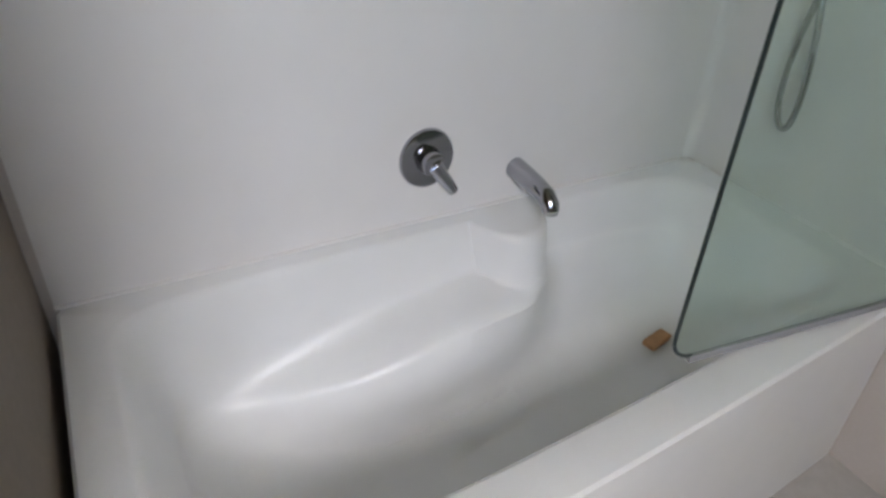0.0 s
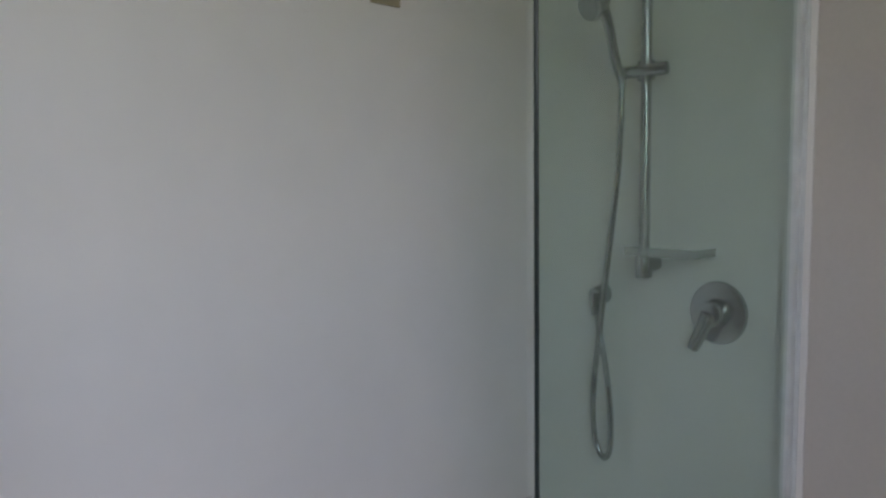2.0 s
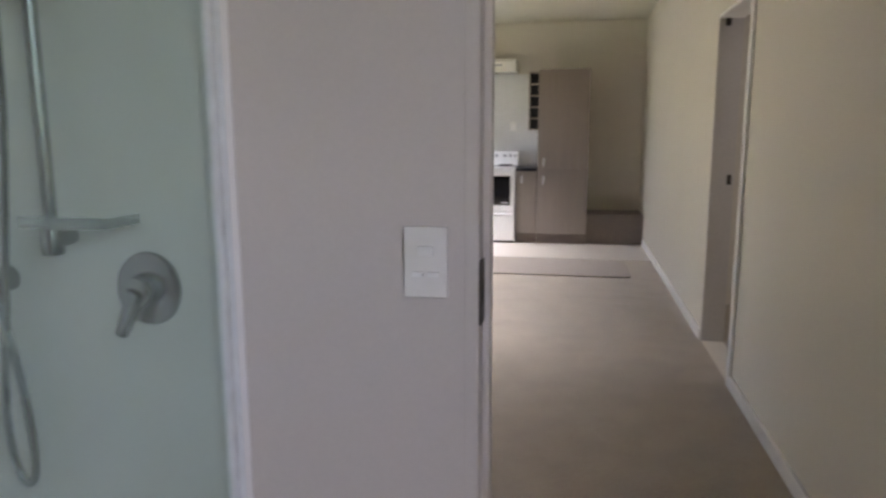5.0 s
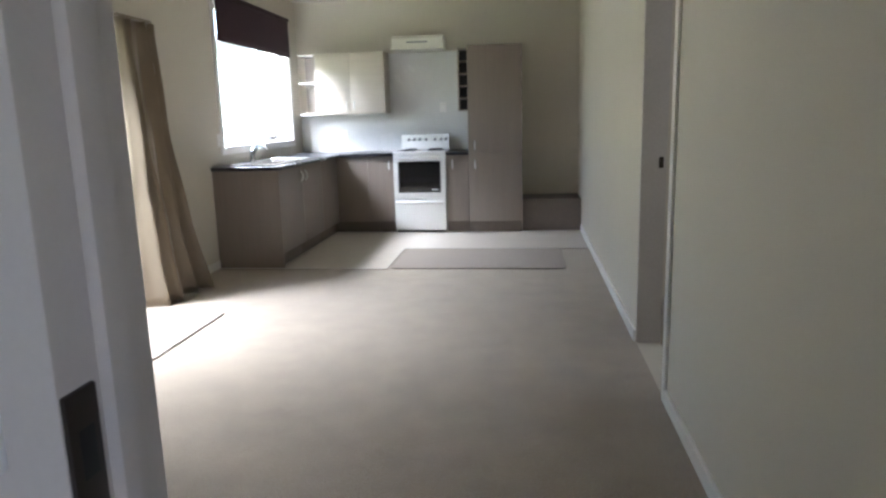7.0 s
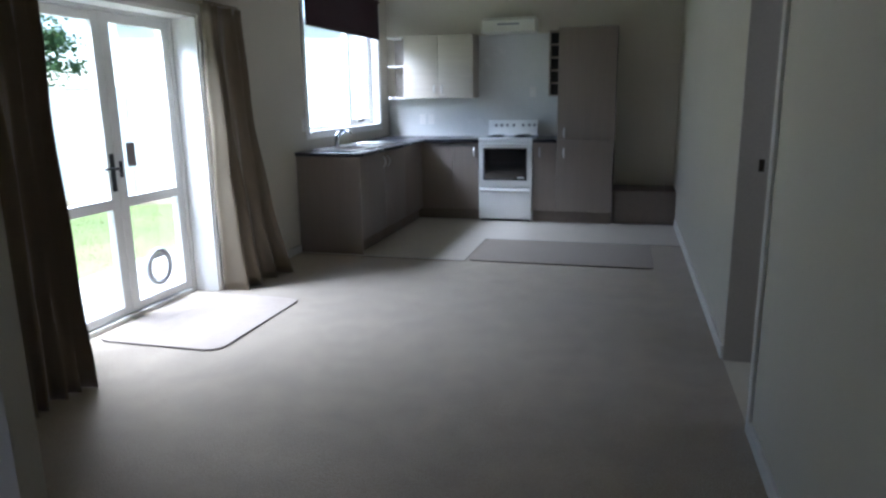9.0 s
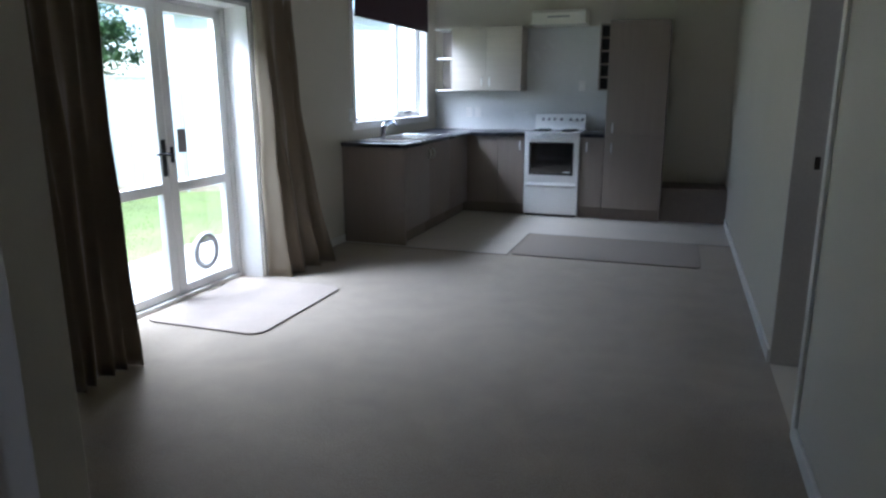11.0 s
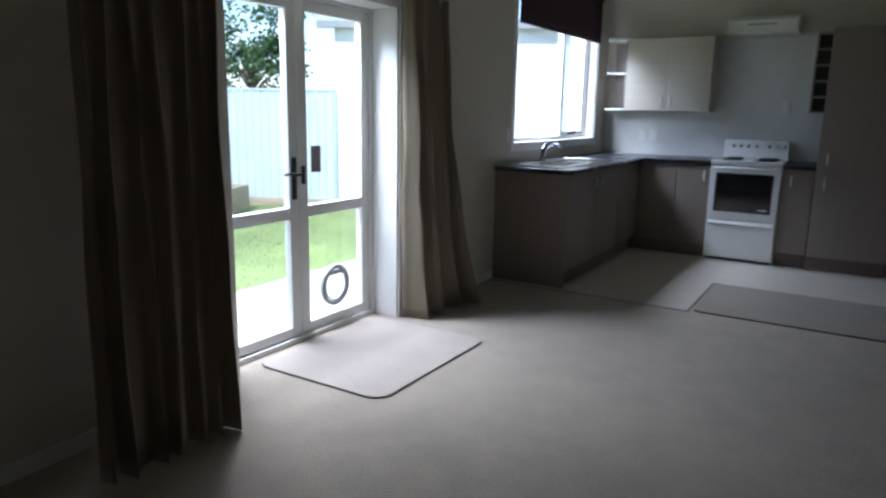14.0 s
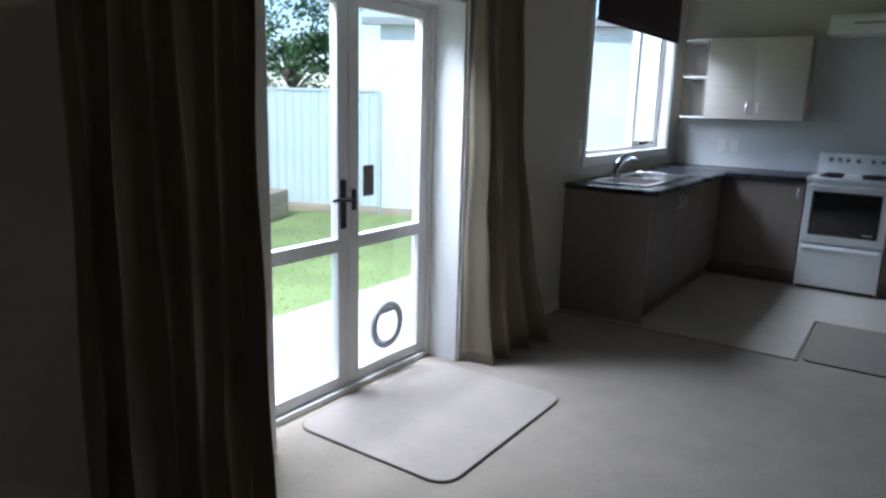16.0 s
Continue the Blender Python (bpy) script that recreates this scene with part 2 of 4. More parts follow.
class Shape:
    """Collects solids in world coordinates."""

    def __init__(self):
        self.bm = bmesh.new()

    def box(self, lo, hi, bevel=0.0, segments=2, turn=None):
        lo, hi = Vector(lo), Vector(hi)
        b = bmesh.new()
        bmesh.ops.create_cube(b, size=1)
        size = hi - lo
        bmesh.ops.scale(b, vec=size, verts=b.verts)
        if bevel:
            bmesh.ops.bevel(b, geom=b.edges[:], offset=min(bevel, min(size) * 0.45), segments=segments, profile=0.7, affect="EDGES")
        m = Matrix.Translation((lo + hi) / 2)
        if turn is not None:
            m = m @ turn
        bmesh.ops.transform(b, matrix=m, verts=b.verts)
        return self.add(b)

    def tube(self, a, b_, r, r2=None, sides=20, bevel=0.0):
        a, b_ = Vector(a), Vector(b_)
        b = bmesh.new()
        bmesh.ops.create_cone(b, cap_ends=True, segments=sides, radius1=r, radius2=r if r2 is None else r2, depth=(b_ - a).length)
        if bevel:
            edges = [e for e in b.edges if abs(e.verts[0].co.z - e.verts[1].co.z) < 1e-6 and any(len(f.verts) > 4 for f in e.link_faces)]
            bmesh.ops.bevel(b, geom=edges, offset=bevel, segments=2, profile=0.6, affect="EDGES")
        bmesh.ops.transform(b, matrix=Matrix.Translation((a + b_) / 2) @ (b_ - a).to_track_quat("Z", "Y").to_matrix().to_4x4(), verts=b.verts)
        return self.add(b)

    def ball(self, centre, r, scale=(1, 1, 1), sub=2):
        b = bmesh.new()
        bmesh.ops.create_icosphere(b, subdivisions=sub, radius=r)
        bmesh.ops.transform(b, matrix=Matrix.Translation(centre) @ Matrix.Diagonal((*scale, 1)), verts=b.verts)
        return self.add(b)

    def pipe(self, points, r, sides=12, closed=False):
        """A round pipe along points, with one radius or one for each point."""
        pts = [Vector(p) for p in points]
        rad = r if hasattr(r, "__len__") else [r] * len(pts)
        rings, side = [], None
        for i, p in enumerate(pts):
            d = (pts[(i + 1) % len(pts)] - pts[i - 1]) if (closed or 0 < i < len(pts) - 1) else (pts[1] - pts[0] if i == 0 else pts[-1] - pts[-2])
            d.normalize()
            if side is None:
                side = d.orthogonal().normalized()
            side = (side - d * side.dot(d)).normalized()
            up = d.cross(side)
            rings.append([self.bm.verts.new(p + rad[i] * (math.cos(a) * side + math.sin(a) * up)) for a in (2 * math.pi * k / sides for k in range(sides))])
        last = len(rings) if closed else len(rings) - 1
        for i in range(last):
            q, w = rings[i], rings[(i + 1) % len(rings)]
            for k in range(sides):
                self.bm.faces.new((q[k], q[(k + 1) % sides], w[(k + 1) % sides], w[k]))
        if not closed:
            self.bm.faces.new(rings[0][::-1])
            self.bm.faces.new(rings[-1])
        return self

    def slab(self, axis, lo, hi, holes=()):
        """A wall or floor sheet between lo and hi, thin along axis, with rectangular holes (u0, v0, u1, v1) right through it."""
        k = "xyz".index(axis)
        iu, iv = [i for i in range(3) if i != k]
        us = sorted({lo[iu], hi[iu], *(h[0] for h in holes), *(h[2] for h in holes)})
        vs = sorted({lo[iv], hi[iv], *(h[1] for h in holes), *(h[3] for h in holes)})

        def solid(i, j):
            if not (0 <= i < len(us) - 1 and 0 <= j < len(vs) - 1):
                return False
            cu, cv = (us[i] + us[i + 1]) / 2, (vs[j] + vs[j + 1]) / 2
            return not any(h[0] < cu < h[2] and h[1] < cv < h[3] for h in holes)

        seen = {}

        def vert(u, v, w):
            if (u, v, w) not in seen:
                c = [0, 0, 0]
                c[iu], c[iv], c[k] = u, v, w
                seen[u, v, w] = self.bm.verts.new(c)
            return seen[u, v, w]

        for i in range(len(us) - 1):
            for j in range(len(vs) - 1):
                if not solid(i, j):
                    continue
                u0, u1, v0, v1, w0, w1 = us[i], us[i + 1], vs[j], vs[j + 1], lo[k], hi[k]
                quads = [((u0, v0, w0), (u1, v0, w0), (u1, v1, w0), (u0, v1, w0)), ((u0, v0, w1), (u1, v0, w1), (u1, v1, w1), (u0, v1, w1))]
                for (di, dj), e in {(-1, 0): ((u0, v0), (u0, v1)), (1, 0): ((u1, v0), (u1, v1)), (0, -1): ((u0, v0), (u1, v0)), (0, 1): ((u0, v1), (u1, v1))}.items():
                    if not solid(i + di, j + dj):
                        quads.append(((*e[0], w0), (*e[1], w0), (*e[1], w1), (*e[0], w1)))
                for q in quads:
                    self.bm.faces.new([vert(*p) for p in q])
        bmesh.ops.recalc_face_normals(self.bm, faces=self.bm.faces)
        return self

    def prism(self, outline, axis, a, b):
        """A flat outline of (u, v) drawn along axis from a to b."""
        k = "xyz".index(axis)
        iu, iv = [i for i in range(3) if i != k]
        rows = []
        for w in (a, b):
            row = []
            for u, v in outline:
                c = [0, 0, 0]
                c[iu], c[iv], c[k] = u, v, w
                row.append(self.bm.verts.new(c))
            rows.append(row)
        n = len(outline)
        faces = [self.bm.faces.new(rows[0]), self.bm.faces.new(rows[1])]
        faces += [self.bm.faces.new((rows[0][i], rows[0][(i + 1) % n], rows[1][(i + 1) % n], rows[1][i])) for i in range(n)]
        bmesh.ops.recalc_face_normals(self.bm, faces=faces)
        return self

    def add(self, other):
        me = bpy.data.meshes.new("scratch")
        other.to_mesh(me)
        other.free()
        self.bm.from_mesh(me)
        bpy.data.meshes.remove(me)
        return self

    def mesh(self, name, mat, base=(0, 0, 0), smooth=True):
        me = bpy.data.meshes.new(name)
        bmesh.ops.translate(self.bm, verts=self.bm.verts, vec=-Vector(base))
        self.bm.to_mesh(me)
        self.bm.free()
        me.materials.append(M[mat])
        if smooth:
            for p in me.polygons:
                p.use_smooth = True
            me.set_sharp_from_angle(angle=radians(40))
        return me


def thing(name, base, label, category, group="", kind=""):
    ob = new(name)
    ob.location = base
    ob.empty_display_size = 0.05
    BASE[ob] = Vector(base)
    return tagged(ob, label, category, group, kind)


def solid(name, shape, mat, label, category="", group="", kind="", base=None, smooth=True):
    """A thing that is one mesh."""
    if base is None:
        co = [v.co for v in shape.bm.verts]
        base = (sum(c.x for c in co) / len(co), sum(c.y for c in co) / len(co), min(c.z for c in co))
    ob = new(name, shape.mesh(name, mat, base, smooth))
    ob.location = base
    BASE[ob] = Vector(base)
    return tagged(ob, label, category, group, kind)


def part(name, shape, mat, parent, label="", smooth=True):
    base = BASE[parent]
    ob = new(name, shape.mesh(name, mat, base, smooth))
    ob.parent = parent
    BASE[ob] = base
    if label:
        ob["label"] = label
    return ob


def structure(name, shape, mat, label, smooth=False):
    return solid(name, shape, mat, label, kind="structure", base=(0, 0, 0), smooth=smooth)


# ---- plan ----
XL, XLO = -0.30, -0.59            # west wall: inner and outer face
XR, XRO = 3.05, 3.18              # east wall
YB, YBL = -0.145, -0.025               # wall between bathroom and living room
YK, YKO = 7.62, 7.84              # kitchen wall
H = 2.66
FD0, FD1, FDT = 2.47, 3.80, 1.92  # french doors
KW0, KW1, KWB, KWT = 5.38, 7.28, 1.045, 2.36   # kitchen window
BD0, BD1, BDT = 2.08, 2.93, 1.98  # bathroom doorway
RD0, RD1, RDT = 2.40, 3.207, 1.965  # doorway in the east wall
XA = 1.055                        # bath wall
YE = -1.592                       # foot end of the bath
YS = -2.6                         # bathroom back wall
CUP = 1.36                        # face of the built-in cupboard

# ---- structure ----
structure("wall_west", Shape().slab("x", (XLO, YBL, -0.2), (XL, YKO, H + 0.1), [(FD0, -0.03, FD1, FDT), (KW0, KWB, KW1, KWT)]), "paint", "off-white painted plaster wall with doors and window")
structure("wall_east", Shape().slab("x", (XR, YS, -0.1), (XRO, YK, H + 0.1), [(RD0, 0.0, RD1, RDT), (-2.45, 1.2, -1.45, 2.2)]), "paint", "cream painted plaster wall with a doorway")
structure("wall_kitchen", Shape().slab("y", (XL, YK, -0.1), (XRO, YKO, H + 0.1)), "paint", "cream painted kitchen wall")
structure("wall_bathroom", Shape().slab("y", (XLO, YB, -0.1), (XR, YBL, H + 0.1), [(BD0, 0.0, BD1, BDT)]), "bath_paint", "painted partition wall with a doorway")
structure("wall_bath_side", Shape().slab("x", (XA - 0.10, YS, -0.1), (XA, YB, H + 0.1)), "bath_paint", "painted wall behind the bath")
structure("wall_nib", Shape().slab("y", (XA, YE - 0.115, -0.1), (1.78, YE - 0.015, H)), "shaded_brown_wall", "brown nib wall at the foot of the bath, darkened for its unlit side")
structure("wall_cupboard", Shape().box((XL + 0.001, YBL, -0.1), (CUP, 0.66, H + 0.05), 0.012, 3), "paint", "painted corner of the built-in cupboard beside the bathroom door", smooth=True)
structure("wall_bathroom_back", Shape().slab("y", (XA - 0.1, YS - 0.12, -0.1), (XRO, YS, H + 0.1)), "bath_paint", "painted bathroom wall")
structure("floor_bathroom", Shape().box((XA, YS, -0.1), (XR, YB + 0.06, 0.0)), "vinyl_grey", "pale grey vinyl bathroom floor")
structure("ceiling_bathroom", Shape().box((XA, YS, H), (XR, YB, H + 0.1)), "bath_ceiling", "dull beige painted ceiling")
structure("ceiling_living", Shape().box((XL, YBL, H), (XR, YK, H + 0.1)), "ceiling", "white painted ceiling")
carpet = structure("floor", Shape().prism([(XL, YB + 0.06), (XR, YB + 0.06), (XR, 5.96), (1.24, 5.96), (1.24, 5.04), (XL, 5.04)], "z", -0.1, 0.0), "carpet", "beige cut-pile carpet")
structure("floor_doorway", Shape().box((-0.479, FD0, -0.03), (XL, FD1, 0.0)), "carpet", "beige carpet in the door recess")
structure("floor_kitchen", Shape().prism([(XL, 5.04), (1.24, 5.04), (1.24, 5.96), (XR, 5.96), (XR, YK), (XL, YK)], "z", -0.1, -0.004), "lino", "pale beige vinyl kitchen floor")
structure("floor_trim", Shape().box((XL + 0.02, 5.030, -0.002), (1.25, 5.046, 0.004)).box((1.234, 5.046, -0.002), (1.25, 5.954, 0.004)).box((1.234, 5.954, -0.002), (XR, 5.97, 0.004)), "kick", "thin joint strip between carpet and vinyl")
# room behind the east doorway
structure("floor_bedroom", Shape().box((XR, 1.4, -0.1), (5.0, 4.2, -0.002)), "carpet", "beige carpet in the next room")
structure("wall_bedroom", Shape().slab("x", (5.0, 1.3, -0.1), (5.1, 4.3, H)).slab("y", (XRO, 4.2, -0.1), (5.0, 4.3, H)).slab("y", (XRO, 1.3, -0.1), (5.0, 1.4, H)), "paint", "plain painted walls of the next room")
structure("ceiling_bedroom", Shape().box((XRO, 1.4, H), (5.0, 4.2, H + 0.1)), "ceiling", "white ceiling of the next room")

# skirting
sk = Shape()
for lo, hi in (((XL, 0.66, 0), (XL + 0.014, FD0 - 0.06, 0.07)), ((XL, FD1 + 0.06, 0), (XL + 0.014, 5.09, 0.07)), ((XR - 0.014, YBL, 0), (XR, RD0 - 0.06, 0.07)),
               ((XR - 0.014, RD1 + 0.005, 0), (XR, YK - 0.62, 0.07)), ((CUP, YBL, 0), (BD0 - 0.06, YBL + 0.014, 0.07)), ((CUP, YBL + 0.014, 0), (CUP + 0.014, 0.674, 0.07)), ((XL + 0.014, 0.66, 0), (CUP, 0.674, 0.07))):
    sk.box(lo, hi, 0.005)
structure("baseboard", sk, "trim", "narrow white painted skirting")
structure("baseboard_bathroom", Shape().box((1.80, YB - 0.012, 0), (BD0 - 0.01, YB, 0.10), 0.004), "vinyl_grey", "grey coved vinyl upstand at the wall")


def door_frame(name, axis, face0, face1, a0, a1, top, label, architraves, far="trim", near="trim"):
    """Lining, stop and architraves round a doorway. axis: the wall's thin axis."""
    root = thing(name, (0, 0, 0), label, "door frame", kind="structure")

    def b(u0, u1, w0, w1, z0, z1, bev=0.004):
        lo, hi = ((w0, u0, z0), (w1, u1, z1)) if axis == "x" else ((u0, w0, z0), (u1, w1, z1))
        return Shape().box(lo, hi, bev)
    lin = 0.022
    part("lining", b(a0, a0 + lin, face0 - 0.002, face1 + 0.002, 0, top), near, root)
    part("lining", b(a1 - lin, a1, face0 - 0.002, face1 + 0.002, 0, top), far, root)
    part("head", b(a0 + lin, a1 - lin, face0 - 0.002, face1 + 0.002, top - lin, top), "trim", root)
    for w0, w1, inner in architraves:
        part("architrave", b(a0 - 0.058, a0 + 0.004, w0, w1, 0, top + 0.058), "trim", root)
        if inner:
            part("architrave", b(a1 - 0.004, a1 + 0.058, w0, w1, 0, top + 0.058), "trim", root)
            part("architrave", b(a0 + 0.004, a1 - 0.004, w0, w1, top - 0.004, top + 0.058), "trim", root)
    return root


bdf = door_frame("door_frame_1", "y", YB, YBL, BD0, BD1, BDT, "white painted bathroom door frame", [(YBL, YBL + 0.016, 1)], "bath_paint", "bath_paint")
part("door_stop", Shape().box((BD0 + 0.022, YB + 0.045, 0), (BD0 + 0.034, YB + 0.080, BDT - 0.03), 0.003), "bath_paint", bdf)
part("strike_plate", Shape().box((BD0 + 0.021, YB, 0.985), (BD0 + 0.026, YB + 0.036, 1.085), 0.002), "bronze", bdf, "dark bronze latch strike plate")
part("latch_hole", Shape().box((BD0 + 0.024, YB + 0.010, 1.015), (BD0 + 0.0265, YB + 0.028, 1.055), 0.001), "black_cell", bdf)
rdf = door_frame("door_frame_2", "x", XR, XRO, RD0, RD1, RDT, "white painted frame of the east doorway", [(XR - 0.014, XR, 0)], "shaded_reveal")
part("strike_plate", Shape().box((XR + 0.09, RD1 - 0.026, 0.98), (XR + 0.115, RD1 - 0.021, 1.04), 0.002), "bronze", rdf, "dark latch strike plate")
part("catch", Shape().box((XR + 0.03, RD1 - 0.04, 1.90), (XR + 0.06, RD1 - 0.021, 1.955), 0.004), "bronze", rdf)


# ---- french doors, window ----
def french_doors():
    root = thing("door_1", (-0.45, (FD0 + FD1) / 2, 0), "white glazed french doors, closed, leading to the garden", "french door", kind="structure")
    x0, x1 = -0.545, -0.50
    fr = Shape()
    fr.box((-0.58, FD0, 0.0), (-0.48, FD0 + 0.04, FDT), 0.004).box((-0.58, FD1 - 0.04, 0.0), (-0.48, FD1, FDT), 0.004)
    fr.box((-0.58, FD0 + 0.04, FDT - 0.04), (-0.48, FD1 - 0.04, FDT), 0.004)
    part("frame", fr, "joinery", root)
    part("threshold", Shape().box((-0.58, FD0 + 0.04, -0.02), (-0.475, FD1 - 0.04, 0.03), 0.006), "joinery", root)
    li = Shape()
    for y0, y1 in ((FD0, FD0 + 0.02), (FD1 - 0.02, FD1)):
        li.box((-0.479, y0, 0.0), (XL + 0.002, y1, FDT), 0.003)
    li.box((-0.479, FD0 + 0.02, FDT - 0.02), (XL + 0.002, FD1 - 0.02, FDT), 0.003)
    part("lining", li, "trim", root)
    part("architrave", Shape().box((XL, FD0 - 0.06, 0), (XL + 0.016, FD0 + 0.004, FDT + 0.06), 0.004), "trim", root)
    part("architrave", Shape().box((XL, FD1 - 0.004, 0), (XL + 0.016, FD1 + 0.06, FDT + 0.06), 0.004), "trim", root)
    part("architrave", Shape().box((XL, FD0 + 0.004, FDT - 0.004), (XL + 0.016, FD1 - 0.004, FDT + 0.06), 0.004), "trim", root)
    mid = (FD0 + FD1) / 2
    for k, (a, b) in enumerate(((FD0 + 0.042, mid - 0.002), (mid + 0.002, FD1 - 0.042))):
        leaf = part("leaf", Shape().box((x0, a, 0.035), (x1, a + 0.07, FDT - 0.043), 0.005).box((x0, b - 0.07, 0.035), (x1, b, FDT - 0.043), 0.005)
                    .box((x0, a + 0.07, 0.035), (x1, b - 0.07, 0.09), 0.005).box((x0, a + 0.07, 0.71), (x1, b - 0.07, 0.775), 0.005)
                    .box((x0, a + 0.07, FDT - 0.10), (x1, b - 0.07, FDT - 0.043), 0.005), "joinery", root)
        for z0, z1 in ((0.09, 0.71), (0.775, FDT - 0.10)):
            p = part("pane", Shape().box((-0.526, a + 0.07, z0), (-0.52, b - 0.07, z1)), "window_glass", leaf)
            p.visible_shadow = False
        if k == 0:
            h = Shape().box((x1, b - 0.055, 0.82), (x1 + 0.010, b - 0.022, 1.05), 0.005)
            part("handle_plate", h, "dark_metal", leaf, "dark handle backplate")
            part("handle", Shape().tube((x1 + 0.005, b - 0.038, 0.96), (x1 + 0.05, b - 0.038, 0.96), 0.009)
                 .pipe([(x1 + 0.048, b - 0.03, 0.96), (x1 + 0.052, b - 0.07, 0.962), (x1 + 0.05, b - 0.11, 0.968), (x1 + 0.048, b - 0.15, 0.964)], [0.010, 0.009, 0.008, 0.006]), "dark_metal", leaf, "dark lever handle")
        else:
            part("lock_plate", Shape().box((x1, a + 0.018, 0.90), (x1 + 0.008, a + 0.045, 1.0), 0.004), "dark_metal", leaf)
    return root


french_doors()
# sticker on the pane and cat flap in the lower pane
solid("pane_sticker", Shape().box((-0.519, 3.255, 0.955), (-0.517, 3.335, 1.105), 0.0005), "sticker", "dark brown-grey rectangular sticker on the door pane", "sticker")


def cat_flap():
    c = Vector((-0.517, 3.44, 0.262))
    root = thing("cat_flap", (c.x, c.y, c.z - 0.13), "round grey plastic cat flap in the lower door pane", "cat flap")
    ring = [c + Vector((0.004, 0.112 * math.cos(a), 0.114 * math.sin(a))) for a in (2 * math.pi * k / 48 for k in range(48))]
    part("ring", Shape().pipe(ring, 0.016, 10, closed=True), "flap_grey", root)
    part("flap", Shape().box((c.x - 0.004, c.y - 0.07, c.z + 0.062), (c.x + 0.006, c.y + 0.07, c.z + 0.082), 0.003), "flap_grey", root, "flap hinge bar")
    inner = [c + Vector((0.008, 0.089 * math.cos(a), 0.091 * math.sin(a))) for a in (2 * math.pi * k / 48 for k in range(48))]
    part("seal", Shape().pipe(inner, 0.005, 8, closed=True), "flap_grey", root)


cat_flap()


def kitchen_window():
    root = thing("window_1", (-0.42, (KW0 + KW1) / 2, KWB), "white framed kitchen window over the sink", "window", kind="structure")
    x0, x1 = -0.44, -0.38
    fr = Shape()
    for lo, hi in (((x0, KW0, KWB), (x1, KW0 + 0.045, KWT)), ((x0, KW1 - 0.045, KWB), (x1, KW1, KWT)), ((x0, KW0 + 0.045, KWB), (x1, KW1 - 0.045, KWB + 0.05)), ((x0, KW0 + 0.045, KWT - 0.05), (x1, KW1 - 0.045, KWT))):
        fr.box(lo, hi, 0.004)
    part("window_frame", fr, "joinery", root)
    ym = KW0 + 1.22
    part("mullion", Shape().box((x0, ym - 0.022, KWB + 0.05), (x1, ym + 0.022, KWT - 0.05), 0.004), "joinery", root)
    ya = KW0 + 1.52
    sash = Shape()
    a, b, z0, z1 = ym + 0.024, KW1 - 0.047, KWB + 0.052, KWT - 0.052
    for lo, hi in (((x0 - 0.01, a, z0), (x1 - 0.02, a + 0.035, z1)), ((x0 - 0.01, b - 0.035, z0), (x1 - 0.02, b, z1)), ((x0 - 0.01, a + 0.035, z0), (x1 - 0.02, b - 0.035, z0 + 0.035)), ((x0 - 0.01, a + 0.035, z1 - 0.035), (x1 - 0.02, b - 0.035, z1))):
        sash.box(lo, hi, 0.004)
    s = part("sash", sash, "joinery", root)
    part("latch", Shape().box((x1 - 0.02, ya - 0.07, z0 + 0.005), (x1 + 0.005, ya + 0.07, z0 + 0.025), 0.004).pipe([(x1, ya - 0.04, z0 + 0.02), (x1 + 0.02, ya, z0 + 0.03), (x1 + 0.02, ya + 0.06, z0 + 0.028)], 0.006, 8), "dark_metal", s, "dark window latch")
    for y0, y1, zz0, zz1, par in ((KW0 + 0.045, ym - 0.022, KWB + 0.05, KWT - 0.05, root), (a + 0.035, b - 0.035, z0 + 0.035, z1 - 0.035, s)):
        p = part("pane", Shape().box((-0.416, y0, zz0), (-0.411, y1, zz1)), "window_glass", par)
        p.visible_shadow = False
    li = Shape()
    li.box((x1, KW0, KWB), (XL + 0.002, KW0 + 0.018, KWT), 0.003).box((x1, KW1 - 0.018, KWB), (XL + 0.002, KW1, KWT), 0.003).box((x1, KW0 + 0.018, KWT - 0.018), (XL + 0.002, KW1 - 0.018, KWT), 0.003)
    part("lining", li, "trim", root)
    part("window_sill", Shape().box((x1, KW0 + 0.018, KWB - 0.002), (XL + 0.025, KW1 - 0.018, KWB + 0.02), 0.005), "trim", root)
    ar = Shape()
    ar.box((XL, KW0 - 0.05, KWB - 0.05), (XL + 0.015, KW0 + 0.003, KWT + 0.05), 0.004).box((XL, KW1 - 0.003, KWB - 0.05), (XL + 0.015, KW1 + 0.05, KWT + 0.05), 0.004)
    ar.box((XL, KW0 + 0.003, KWT - 0.003), (XL + 0.015, KW1 - 0.003, KWT + 0.05), 0.004).box((XL, KW0 + 0.003, KWB - 0.05), (XL + 0.015, KW1 - 0.003, KWB - 0.003), 0.004)
    part("architrave", ar, "trim", root)


kitchen_window()


